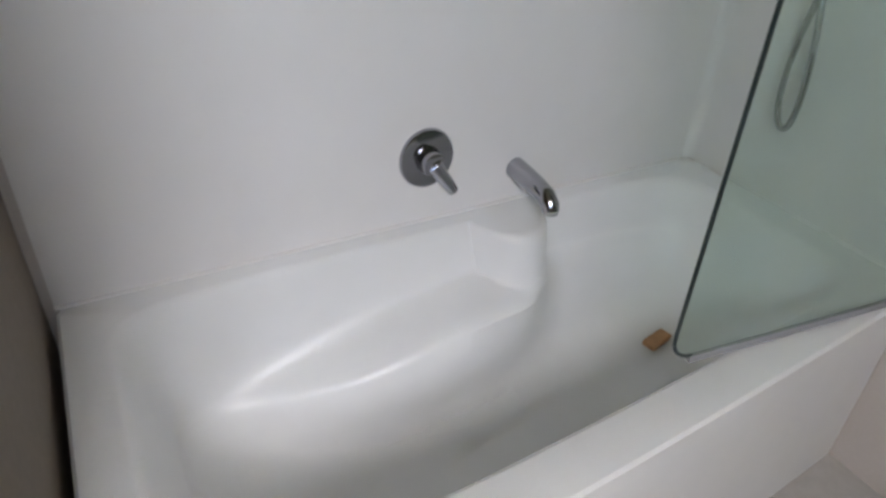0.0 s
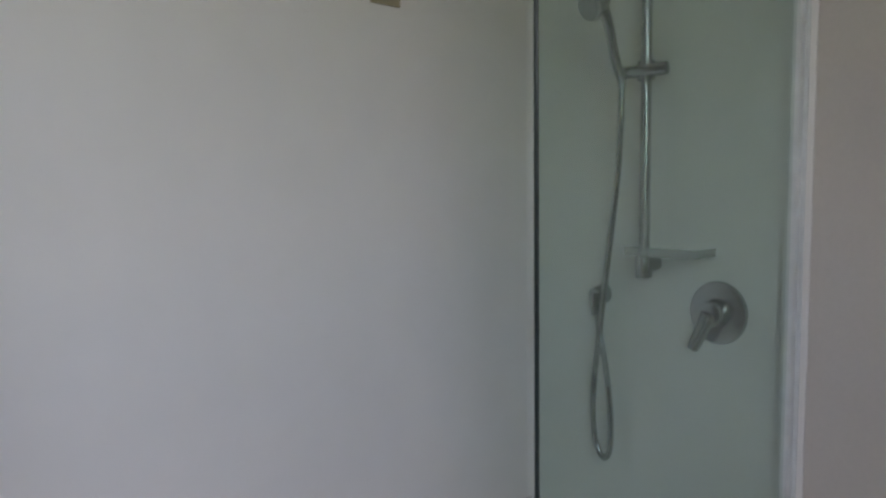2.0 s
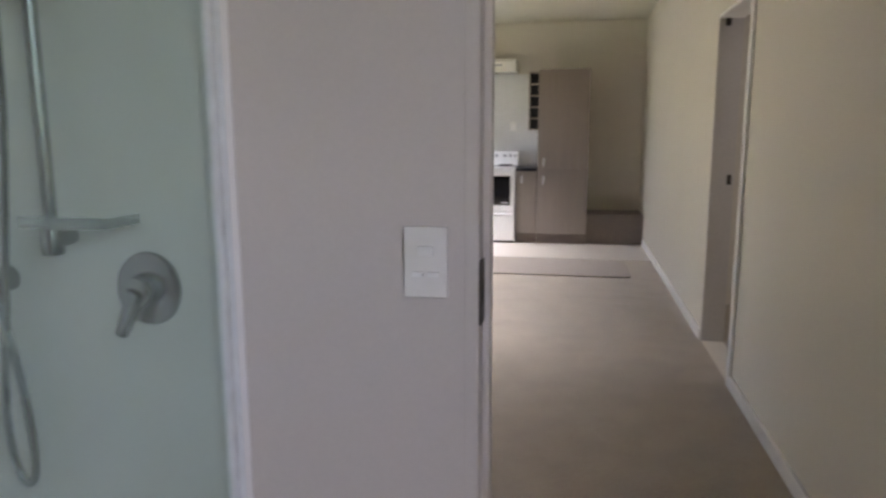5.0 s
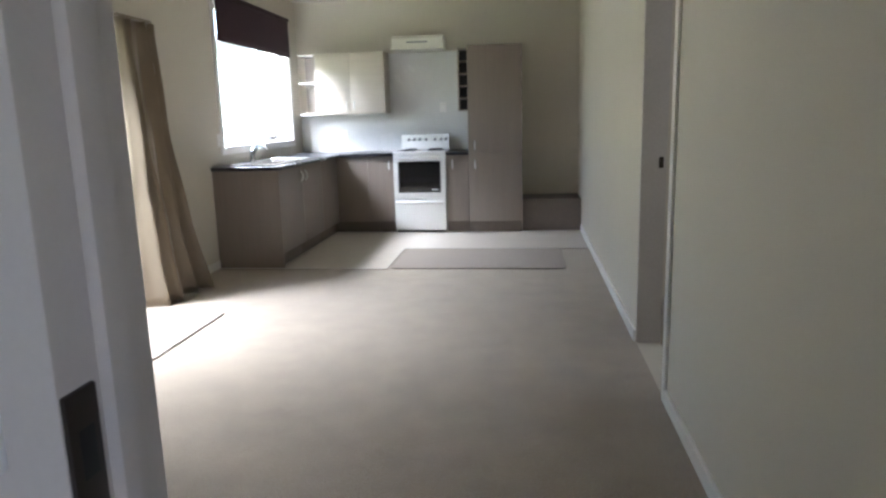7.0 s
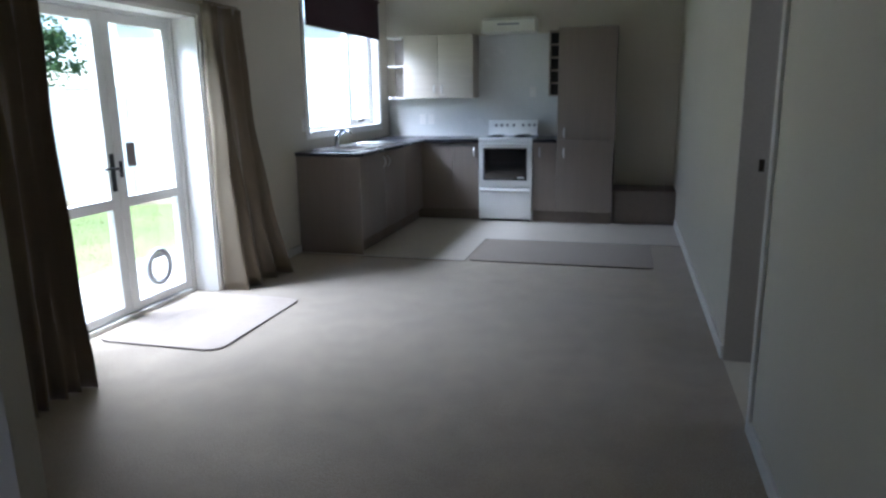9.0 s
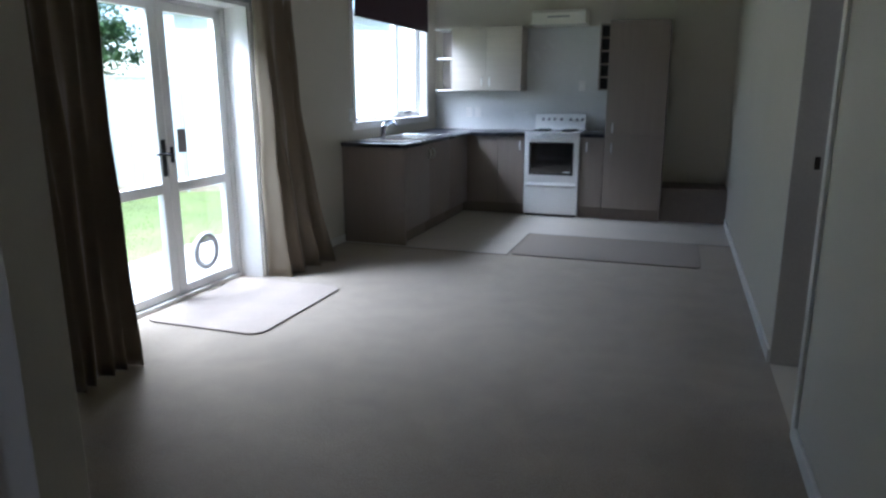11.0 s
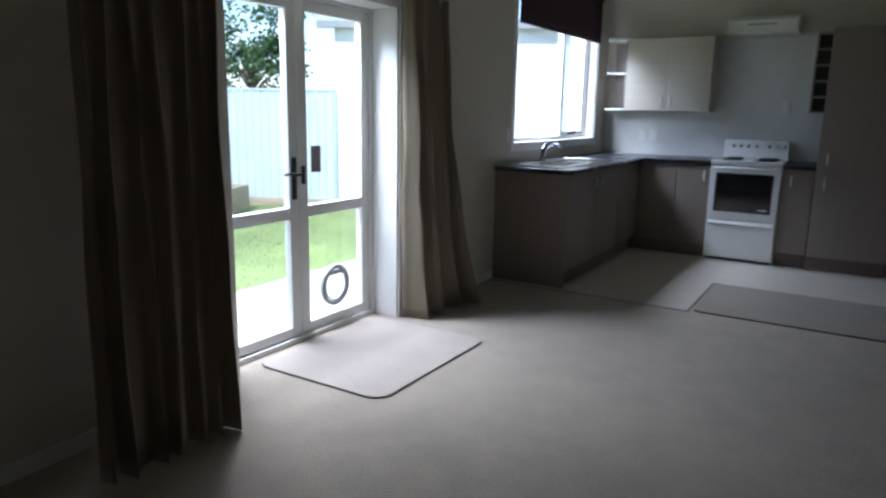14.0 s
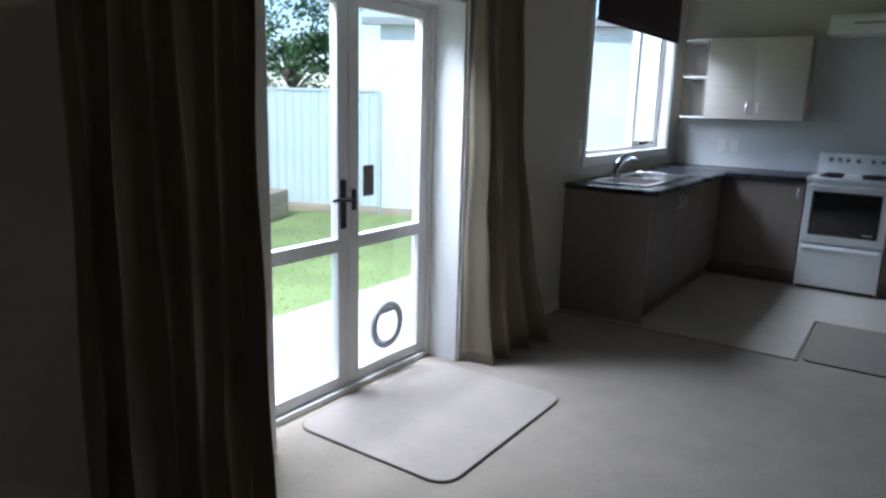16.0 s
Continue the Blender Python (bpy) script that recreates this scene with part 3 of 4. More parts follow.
def roller_blind():
    root = thing("roller_blind", (XL + 0.04, (KW0 + KW1) / 2, 1.99), "dark maroon cloth blind half drawn over the kitchen window", "blind")
    bm = Shape()
    n = 28
    y0, y1 = KW0 - 0.03, KW1 - 0.06
    grid = []
    for j in range(9):
        z = 2.40 - (2.40 - 2.01) * j / 8
        grid.append([bm.bm.verts.new((XL + 0.045 + 0.004 * math.sin(7 * i / n) * j / 8, y0 + (y1 - y0) * i / n, z)) for i in range(n + 1)])
    for j in range(8):
        for i in range(n):
            bm.bm.faces.new((grid[j][i], grid[j][i + 1], grid[j + 1][i + 1], grid[j + 1][i]))
    c = part("cloth", bm, "blind", root)
    c.modifiers.new("thick", "SOLIDIFY").thickness = 0.003
    part("bottom_bar", Shape().box((XL + 0.038, y0, 1.995), (XL + 0.052, y1, 2.018), 0.005), "blind", root)
    part("roller", Shape().tube((XL + 0.045, y0, 2.41), (XL + 0.045, y1, 2.41), 0.02), "blind", root)


roller_blind()


def curtain(name, top, foot, z0, z1, folds, amp, label, seed, x=0.05, kick=0.03):
    """A hanging curtain between y ranges at its head and at its foot, with uneven folds that open out downwards."""
    rnd = random.Random(seed)
    root = thing(name, (x, sum(foot) / 2, z0), label, "curtain", "curtains at the french doors")
    s = Shape()
    nu, nv = folds * 18, 28
    ph = [rnd.uniform(-0.9, 0.9) for _ in range(folds + 1)]
    am = [rnd.uniform(0.4, 1.35) for _ in range(folds + 1)]
    grid = []
    for j in range(nv + 1):
        v = j / nv
        w = v ** 1.4
        ya, yb = top[0] + (foot[0] - top[0]) * w, top[1] + (foot[1] - top[1]) * w
        row = []
        for i in range(nu + 1):
            u = i / nu
            k = min(int(u * folds), folds - 1)
            f = u * folds - k
            a = am[k] * (1 - f) + am[k + 1] * f
            p = ph[k] * (1 - f) + ph[k + 1] * f
            t = 2 * math.pi * (u * folds) + p * (1 + v)
            dx = amp * a * (0.4 + 0.6 * v ** 0.6) * math.sin(t + 0.5 * math.sin(t)) + 0.014 * math.sin(5 * v + 9 * u) + 0.006 * math.sin(17 * v + 23 * u)
            dy = 0.35 * amp * math.cos(t) * a
            row.append(s.bm.verts.new((x + dx + 0.02 * v * v + kick * u * v ** 3, ya + (yb - ya) * u + dy, z1 + (z0 - z1) * v)))
        grid.append(row)
    for j in range(nv):
        for i in range(nu):
            s.bm.faces.new((grid[j][i], grid[j][i + 1], grid[j + 1][i + 1], grid[j + 1][i]))
    c = part("cloth", s, "curtain", root)
    for p in c.data.polygons:
        p.use_smooth = True
    c.modifiers.new("thick", "SOLIDIFY").thickness = 0.004
    part("heading_tape", Shape().box((x - 0.03, min(top) + 0.01, z1 - 0.005), (x + 0.02, max(top) - 0.01, z1 + 0.015), 0.006), "curtain", root)
    return root


curtain("curtain", (3.69, 4.13), (3.79, 4.36), 0.004, 1.98, 3, 0.085, "olive-brown satin curtain gathered beside the french doors, falling to the carpet", 3, -0.19, 0.08)
curtain("curtain", (1.62, 2.16), (1.60, 2.15), 0.004, 2.10, 6, 0.045, "dark taupe satin curtain hanging in folds beside the french doors", 8, 0.0, 0.0)


def bound_mat(name, x0, x1, y0, y1, z, label, r=0.06, mat="mat"):
    """A carpet offcut with rounded corners and a bound edge."""
    root = thing(name, ((x0 + x1) / 2, (y0 + y1) / 2, z), label, "mat", "carpet mats")
    pts = []
    for cx, cy, a0 in ((x1 - r, y1 - r, 0), (x0 + r, y1 - r, 90), (x0 + r, y0 + r, 180), (x1 - r, y0 + r, 270)):
        pts += [(cx + r * math.cos(radians(a0 + 15 * k)), cy + r * math.sin(radians(a0 + 15 * k))) for k in range(7)]
    part("carpet_piece", Shape().prism(pts, "z", z, z + 0.011), mat, root)
    part("binding", Shape().pipe([(px, py, z + 0.006) for px, py in pts], 0.0052, 8, closed=True), "binding", root, "dark stitched binding")


bound_mat("floor_mat", -0.42, 0.388, 2.70, 3.715, 0.0, "beige carpet mat with dark bound edge inside the french doors", 0.09)
bound_mat("floor_mat", 1.275, 2.765, 5.055, 5.93, 0.0, "beige carpet mat with dark bound edge before the kitchen", 0.05, "mat_dark")


# ---- kitchen ----
def handle_shape(p, axis="z", out=(0, -1, 0), length=0.096):
    """A small bow handle, standing off its door."""
    p, o = Vector(p), Vector(out)
    d = Vector((0, 0, 1)) if axis == "z" else Vector((1, 0, 0))
    pts = []
    for k in range(9):
        s = k / 8
        pts.append(p + d * (s - 0.5) * length + o * (0.004 + 0.026 * math.sin(math.pi * s) ** 0.6))
    return Shape().pipe(pts, [0.006 + 0.003 * math.sin(math.pi * k / 8) for k in range(9)], 8)


def base_cabinet(lo, hi, face, doors, label, kick=0.12, mat="cabinet"):
    """A kitchen base unit. face: 'y' fronts the room at low y, 'x' at high x. doors: spans along the front with handle side."""
    root = thing("base_cabinet", ((lo[0] + hi[0]) / 2, (lo[1] + hi[1]) / 2, 0), label, "kitchen cabinet", "kitchen base cabinets")
    t = 0.018
    if face == "y":
        part("body", Shape().box((lo[0], lo[1] + t + 0.002, kick), (hi[0], hi[1], hi[2]), 0.001), mat, root)
        part("kickboard", Shape().box((lo[0], lo[1] + 0.05, 0), (hi[0], lo[1] + 0.066, kick - 0.001), 0.001), "kick", root)
        for a, b, hx in doors:
            d = part("door", Shape().box((a + 0.0015, lo[1], kick + 0.004), (b - 0.0015, lo[1] + t, hi[2] - 0.004), 0.0015), mat, root)
            if hx is not None:
                part("handle", handle_shape((hx, lo[1], hi[2] - 0.10)), "handle", d, "brushed bow handle")
    else:
        part("body", Shape().box((lo[0], lo[1], kick), (hi[0] - t - 0.002, hi[1], hi[2]), 0.001), mat, root)
        part("kickboard", Shape().box((hi[0] - 0.066, lo[1], 0), (hi[0] - 0.05, hi[1], kick - 0.001), 0.001), "kick", root)
        for a, b, hy in doors:
            d = part("door", Shape().box((hi[0] - t, a + 0.0015, kick + 0.004), (hi[0], b - 0.0015, hi[2] - 0.004), 0.0015), mat, root)
            if hy is not None:
                part("handle", handle_shape((hi[0], hy, hi[2] - 0.10), out=(1, 0, 0)), "handle", d, "brushed bow handle")
    return root


CT = 0.865    # carcass top
XF, YF = 0.30, 6.975
sink_unit = base_cabinet((XL + 0.002, 5.12, 0), (XF, 5.75, CT), "x", [(5.12, 5.75, 5.69)], "taupe laminate sink base cabinet with one door")
base_cabinet((XL + 0.002, 5.752, 0), (XF, 6.36, CT), "x", [(5.752, 6.36, 5.81)], "taupe laminate base cabinet beneath the sink")
base_cabinet((XL + 0.002, 6.362, 0), (XF, YF, CT), "x", [(6.362, YF - 0.004, None)], "taupe laminate corner base cabinet")
base_cabinet((XL + 0.002, YF + 0.002, 0), (0.948, YK - 0.002, CT), "y", [(XF + 0.003, 0.655, None), (0.655, 0.948, 0.905)], "taupe laminate base cabinet beside the stove")
base_cabinet((1.553, YF + 0.002, 0), (1.802, YK - 0.002, CT), "y", [(1.553, 1.802, 1.625)], "narrow taupe laminate base cabinet beside the pantry")
part("end_panel", Shape().box((XL + 0.002, 5.10, 0), (XF + 0.004, 5.118, CT), 0.0015), "cabinet", sink_unit)


def worktop():
    root = thing("worktop", (0.3, 6.2, CT), "dark speckled laminate L-shaped worktop with a rolled edge", "worktop")
    z0, z1 = CT, 0.90
    s = Shape()
    # cut-out for the sink bowls
    s.slab("z", (XL + 0.002, 5.085, z0), (XF + 0.03, YK - 0.003, z1), [(-0.18, 5.29, 0.20, 6.15)])
    part("top", s, "bench", root)
    part("top", Shape().box((XF + 0.03, YF - 0.03, z0), (0.950, YK - 0.003, z1), 0.004), "bench", root)
    part("top", Shape().box((1.552, YF - 0.03, z0), (1.803, YK - 0.003, z1), 0.004), "bench", root)
    part("edge", Shape().pipe([(XF + 0.029, 5.095, 0.8825), (XF + 0.029, YF - 0.04, 0.8825)], 0.0174, 10), "bench", root)
    part("edge", Shape().pipe([(XL + 0.01, 5.086, 0.8825), (XF + 0.025, 5.086, 0.8825)], 0.0174, 10), "bench", root)
    return root


worktop()


def sink():
    root = thing("kitchen_sink", (0.01, 5.73, 0.90), "stainless steel sink with a drainer set in the worktop", "sink")
    z = 0.901
    rim = Shape()
    rim.slab("z", (-0.21, 5.23, z), (0.23, 6.29, z + 0.005), [(-0.15, 5.35, 0.17, 5.75), (-0.15, 5.79, -0.02, 5.97)])
    part("deck", rim, "steel", root)
    for y0, y1, x1, dz in ((5.35, 5.75, 0.17, 0.17), (5.79, 5.97, -0.02, 0.12)):
        b = Shape()
        t = 0.002
        b.box((-0.15, y0, z - dz), (x1, y1, z - dz + t)).box((-0.15, y0, z - dz), (-0.15 + t, y1, z)).box((x1 - t, y0, z - dz), (x1, y1, z)).box((-0.15, y0, z - dz), (x1, y0 + t, z)).box((-0.15, y1 - t, z - dz), (x1, y1, z))
        part("bowl", b, "steel", root)
    for k in range(7):
        part("drainer_rib", Shape().box((-0.14 + 0.045 * k, 6.01, z + 0.004), (-0.125 + 0.045 * k, 6.25, z + 0.010), 0.003), "steel", root)
    part("rolled_edge", Shape().pipe([(-0.21, 5.23, z + 0.004), (0.23, 5.23, z + 0.004), (0.23, 6.29, z + 0.004), (-0.21, 6.29, z + 0.004)], 0.005, 8, closed=True), "steel", root)
    tap = thing("kitchen_tap", (-0.185, 5.75, 0.906), "chrome single-lever kitchen mixer tap behind the sink", "tap")
    part("body", Shape().tube((-0.185, 5.75, 0.906), (-0.185, 5.75, 1.00), 0.024, 0.020, bevel=0.004), "chrome", tap)
    part("spout", Shape().pipe([(-0.18, 5.75, 0.96), (-0.14, 5.73, 1.02), (-0.08, 5.7, 1.055), (-0.02, 5.67, 1.055), (0.005, 5.66, 1.03)], [0.014, 0.013, 0.012, 0.012, 0.012]), "chrome", tap)
    part("lever", Shape().pipe([(-0.185, 5.75, 1.00), (-0.182, 5.78, 1.035), (-0.175, 5.85, 1.055), (-0.17, 5.89, 1.06)], [0.02, 0.014, 0.010, 0.008]), "chrome", tap)


sink()


def stove():
    x0, x1, y0, y1 = 0.956, 1.546, 6.95, 7.56
    root = thing("stove", ((x0 + x1) / 2, (y0 + y1) / 2, 0), "white enamel freestanding electric stove with oven and drawer", "stove")
    part("body", Shape().box((x0, y0 + 0.03, 0.02), (x1, y1 - 0.02, 0.885), 0.004), "enamel", root)
    part("hob", Shape().box((x0 - 0.002, y0 + 0.005, 0.886), (x1 + 0.002, y1 - 0.02, 0.915), 0.008), "enamel", root)
    door = part("oven_door", Shape().slab("y", (x0 + 0.004, y0, 0.385), (x1 - 0.004, y0 + 0.028, 0.862), [(x0 + 0.07, 0.47, x1 - 0.07, 0.79)]), "enamel", root)
    part("window", Shape().box((x0 + 0.07, y0 + 0.006, 0.47), (x1 - 0.07, y0 + 0.02, 0.79)), "black_glass", door, "black oven door glass")
    part("window_trim", Shape().box((x0 + 0.055, y0 - 0.003, 0.455), (x1 - 0.055, y0 - 0.0005, 0.47)).box((x0 + 0.055, y0 - 0.003, 0.79), (x1 - 0.055, y0 - 0.0005, 0.805)).box((x0 + 0.055, y0 - 0.003, 0.47), (x0 + 0.07, y0 - 0.0005, 0.79)).box((x1 - 0.07, y0 - 0.003, 0.47), (x1 - 0.055, y0 - 0.0005, 0.79)), "dark_metal", door)
    part("handle", Shape().box((x0 + 0.03, y0 - 0.035, 0.835), (x1 - 0.03, y0 - 0.016, 0.858), 0.008).box((x0 + 0.04, y0 - 0.02, 0.838), (x0 + 0.07, y0 + 0.002, 0.855)).box((x1 - 0.07, y0 - 0.02, 0.838), (x1 - 0.04, y0 + 0.002, 0.855)), "enamel", door, "white door handle")
    part("badge", Shape().box((x1 - 0.16, y0 + 0.004, 0.48), (x1 - 0.085, y0 + 0.0058, 0.492)), "alu", door)
    dr = part("drawer", Shape().box((x0 + 0.004, y0, 0.035), (x1 - 0.004, y0 + 0.028, 0.372), 0.006), "enamel", root)
    part("handle", Shape().prism([(y0 - 0.018, 0.345), (y0 + 0.001, 0.368), (y0 + 0.001, 0.325), (y0 - 0.004, 0.325)], "x", x0 + 0.03, x1 - 0.03), "enamel", dr)
    part("toe_kick", Shape().box((x0 + 0.02, y0 + 0.04, 0.0), (x1 - 0.02, y1 - 0.05, 0.022)), "dark_metal", root)
    bs = part("backguard", Shape().prism([(y1 - 0.09, 0.915), (y1 - 0.085, 0.93), (y1 - 0.055, 1.07), (y1 - 0.045, 1.085), (y1 - 0.02, 1.085), (y1 - 0.02, 0.915)], "x", x0 + 0.01, x1 - 0.01), "enamel", root, "white backguard with control knobs")
    for fx in (0.17, 0.28, 0.39, 0.52, 0.70, 0.82, 0.92):
        kx = x0 + (x1 - x0) * fx
        part("knob", Shape().tube((kx, y1 - 0.054, 1.035), (kx, y1 - 0.084, 1.027), 0.017, 0.015, 14, bevel=0.003), "grey_plastic", bs, "dark control knob")
    for ex, ey, r in ((x0 + 0.15, y0 + 0.15, 0.085), (x1 - 0.15, y0 + 0.15, 0.072), (x0 + 0.15, y0 + 0.36, 0.072), (x1 - 0.15, y0 + 0.36, 0.085)):
        coil = []
        for k in range(90):
            a = 2 * math.pi * 3.2 * k / 89
            rr = 0.022 + (r - 0.022) * k / 89
            coil.append((ex + rr * math.cos(a), ey + rr * math.sin(a), 0.924))
        e = part("element", Shape().pipe(coil, 0.0075, 6), "element", root, "black coil hob element")
        part("drip_pan", Shape().tube((ex, ey, 0.914), (ex, ey, 0.918), r + 0.012, r + 0.016, 28), "steel", e)


stove()


def wall_cabinet():
    z0, z1, y0 = 1.345, 2.04, 7.30
    sh = thing("open_shelf_unit", (-0.1, 7.46, z0), "open corner shelf unit with white shelf edges, empty", "shelf")
    part("back", Shape().box((-0.20, YK - 0.02, z0 + 0.018), (0.008, YK - 0.003, z1 - 0.018)), "shelf_inside", sh)
    part("side", Shape().box((-0.010, y0 + 0.004, z0 + 0.018), (0.008, YK - 0.02, z1 - 0.018), 0.001), "shelf_inside", sh)
    for z in (z0, 1.70, z1 - 0.018):
        part("shelf", Shape().box((-0.20, y0 + 0.002, z), (0.008, YK - 0.003 if z != 1.70 else YK - 0.02, z + 0.018), 0.001), "shelf_edge", sh)
    c = thing("wall_cabinet", (0.41, 7.46, z0), "pale beige two-door wall cabinet over the worktop", "kitchen cabinet")
    part("body", Shape().box((0.010, y0 + 0.02, z0), (0.822, YK - 0.003, z1), 0.001), "pale_cabinet", c)
    for a, b, hx in ((0.011, 0.415, 0.372), (0.417, 0.821, 0.462)):
        d = part("door", Shape().box((a, y0, z0 + 0.002), (b, y0 + 0.018, z1 - 0.002), 0.0015), "pale_cabinet", c)
        part("handle", handle_shape((hx, y0, z0 + 0.10)), "handle", d, "brushed bow handle")


wall_cabinet()


def pantry():
    x0, x1, y0 = 1.806, 2.396, 6.95
    root = thing("pantry_cabinet", ((x0 + x1) / 2, 7.28, 0), "tall taupe laminate pantry cabinet with two doors", "kitchen cabinet")
    part("body", Shape().box((x0, y0 + 0.02, 0.12), (x1, YK - 0.003, 2.035), 0.001), "cabinet", root)
    part("kickboard", Shape().box((x0, y0 + 0.05, 0), (x1, y0 + 0.066, 0.119), 0.001), "kick", root)
    for z0, z1, hz in ((0.124, 0.892, 0.76), (0.896, 2.033, 0.97)):
        d = part("door", Shape().box((x0 + 0.001, y0, z0), (x1 - 0.001, y0 + 0.018, z1), 0.0015), "cabinet", root)
        part("handle", handle_shape((x0 + 0.075, y0, hz)), "handle", d, "brushed bow handle")
    w = thing("wine_rack", (1.74, 7.45, 1.36), "narrow column of dark wine rack cells beside the pantry", "wine rack")
    wx0, wx1, wy0 = 1.672, 1.802, 7.30
    part("side", Shape().box((wx0, wy0, 1.348), (wx0 + 0.014, YK - 0.003, 2.04), 0.001), "wine_edge", w)
    part("side", Shape().box((wx1 - 0.006, wy0, 1.348), (wx1, YK - 0.003, 2.04), 0.001), "wine_edge", w)
    part("back", Shape().box((wx0 + 0.014, YK - 0.02, 1.348), (wx1 - 0.006, YK - 0.003, 2.04)), "black_cell", w)
    for k in range(6):
        z = 1.348 + (2.04 - 0.014 - 1.348) * k / 5
        part("shelf", Shape().box((wx0 + 0.014, wy0 + 0.002, z), (wx1 - 0.006, YK - 0.02, z + 0.014), 0.001), "wine_edge", w)
    for k in range(5):
        z = 1.348 + (2.04 - 0.014 - 1.348) * k / 5
        part("cell_lining", Shape().box((wx0 + 0.015, wy0 + 0.06, z + 0.015), (wx1 - 0.007, YK - 0.021, z + 0.13)), "black_cell", w)


pantry()
solid("splashback", Shape().box((XL + 0.004, YK - 0.008, 0.902), (0.82, YK - 0.001, 1.344)).box((0.82, YK - 0.008, 0.902), (1.803, YK - 0.001, 2.04)), "splash", "white glossy splashback panel behind the stove", "splashback", kind="structure", base=(0, 0, 0))
solid("boxed_plinth", Shape().box((2.40, 7.05, 0), (XR - 0.002, YK - 0.002, 0.35), 0.002), "kick", "low brown boxed plinth in the fridge space", "plinth")


def range_hood():
    root = thing("range_hood", (1.22, 7.45, 2.045), "slim cream range hood mounted above the stove", "range hood")
    part("body", Shape().prism([(7.29, 2.065), (7.29, 2.165), (7.33, 2.20), (YK - 0.002, 2.20), (YK - 0.002, 2.065)], "x", 0.93, 1.51), "hood_white", root)
    part("visor", Shape().box((0.92, 7.26, 2.045), (1.52, YK - 0.004, 2.064), 0.004), "hood_white", root)
    part("control_strip", Shape().box((1.10, 7.286, 2.115), (1.34, 7.2905, 2.135), 0.001), "grey_plastic", root)


range_hood()


def wall_plate(name, m, w, h, label, rockers, category="switch", group=""):
    """A moulded plate with rocker keys, facing along its own -y."""
    root = new(name)
    root.matrix_world = m
    BASE[root] = Vector((0, 0, 0))
    tagged(root, label, category, group)
    part("plate", Shape().box((-w / 2, -0.009, -h / 2), (w / 2, 0, h / 2), 0.004), "plastic", root)
    for x, z, a, b in rockers:
        part("rocker", Shape().box((x - a / 2, -0.0135, z - b / 2), (x + a / 2, -0.008, z + b / 2), 0.002), "rocker", root)
    return root


wall_plate("light_switch", pose(2.021, YB, 1.083), 0.068, 0.110, "white double light switch plate by the doorway", [(0, 0.018, 0.024, 0.014), (-0.012, -0.018, 0.018, 0.008), (0.012, -0.018, 0.018, 0.008)])
for px in (0.13, 0.24):
    wall_plate("power_socket", pose(px, YK - 0.008, 1.10), 0.075, 0.117, "white power socket plate on the splashback", [(0, 0.025, 0.02, 0.012)], "socket", "kitchen sockets")
wall_plate("stove_isolator", pose(1.46, YK - 0.008, 1.40), 0.075, 0.117, "white stove isolator switch on the splashback", [(0, 0, 0.024, 0.02)])
wall_plate("window_switch", pose(XL, 5.30, 1.13, 0, 0, 90), 0.075, 0.117, "white switch plate beside the kitchen window", [(0, 0.0, 0.02, 0.012)])


# ---- bathroom ----
XA, YE, RIM, XG = 0.89, -1.625, 0.53, 1.60    # bath wall, foot end, rim and screen in the fittings' own plan


def fitted(root, rise=0.95, lift=-0.02):
    """Sets a bathroom fitting from its own plan into the room."""
    root.matrix_world = Matrix.Translation((0.262, YB, lift)) @ Matrix.Diagonal((0.89, 0.89, rise, 1)) @ root.matrix_basis
    return root


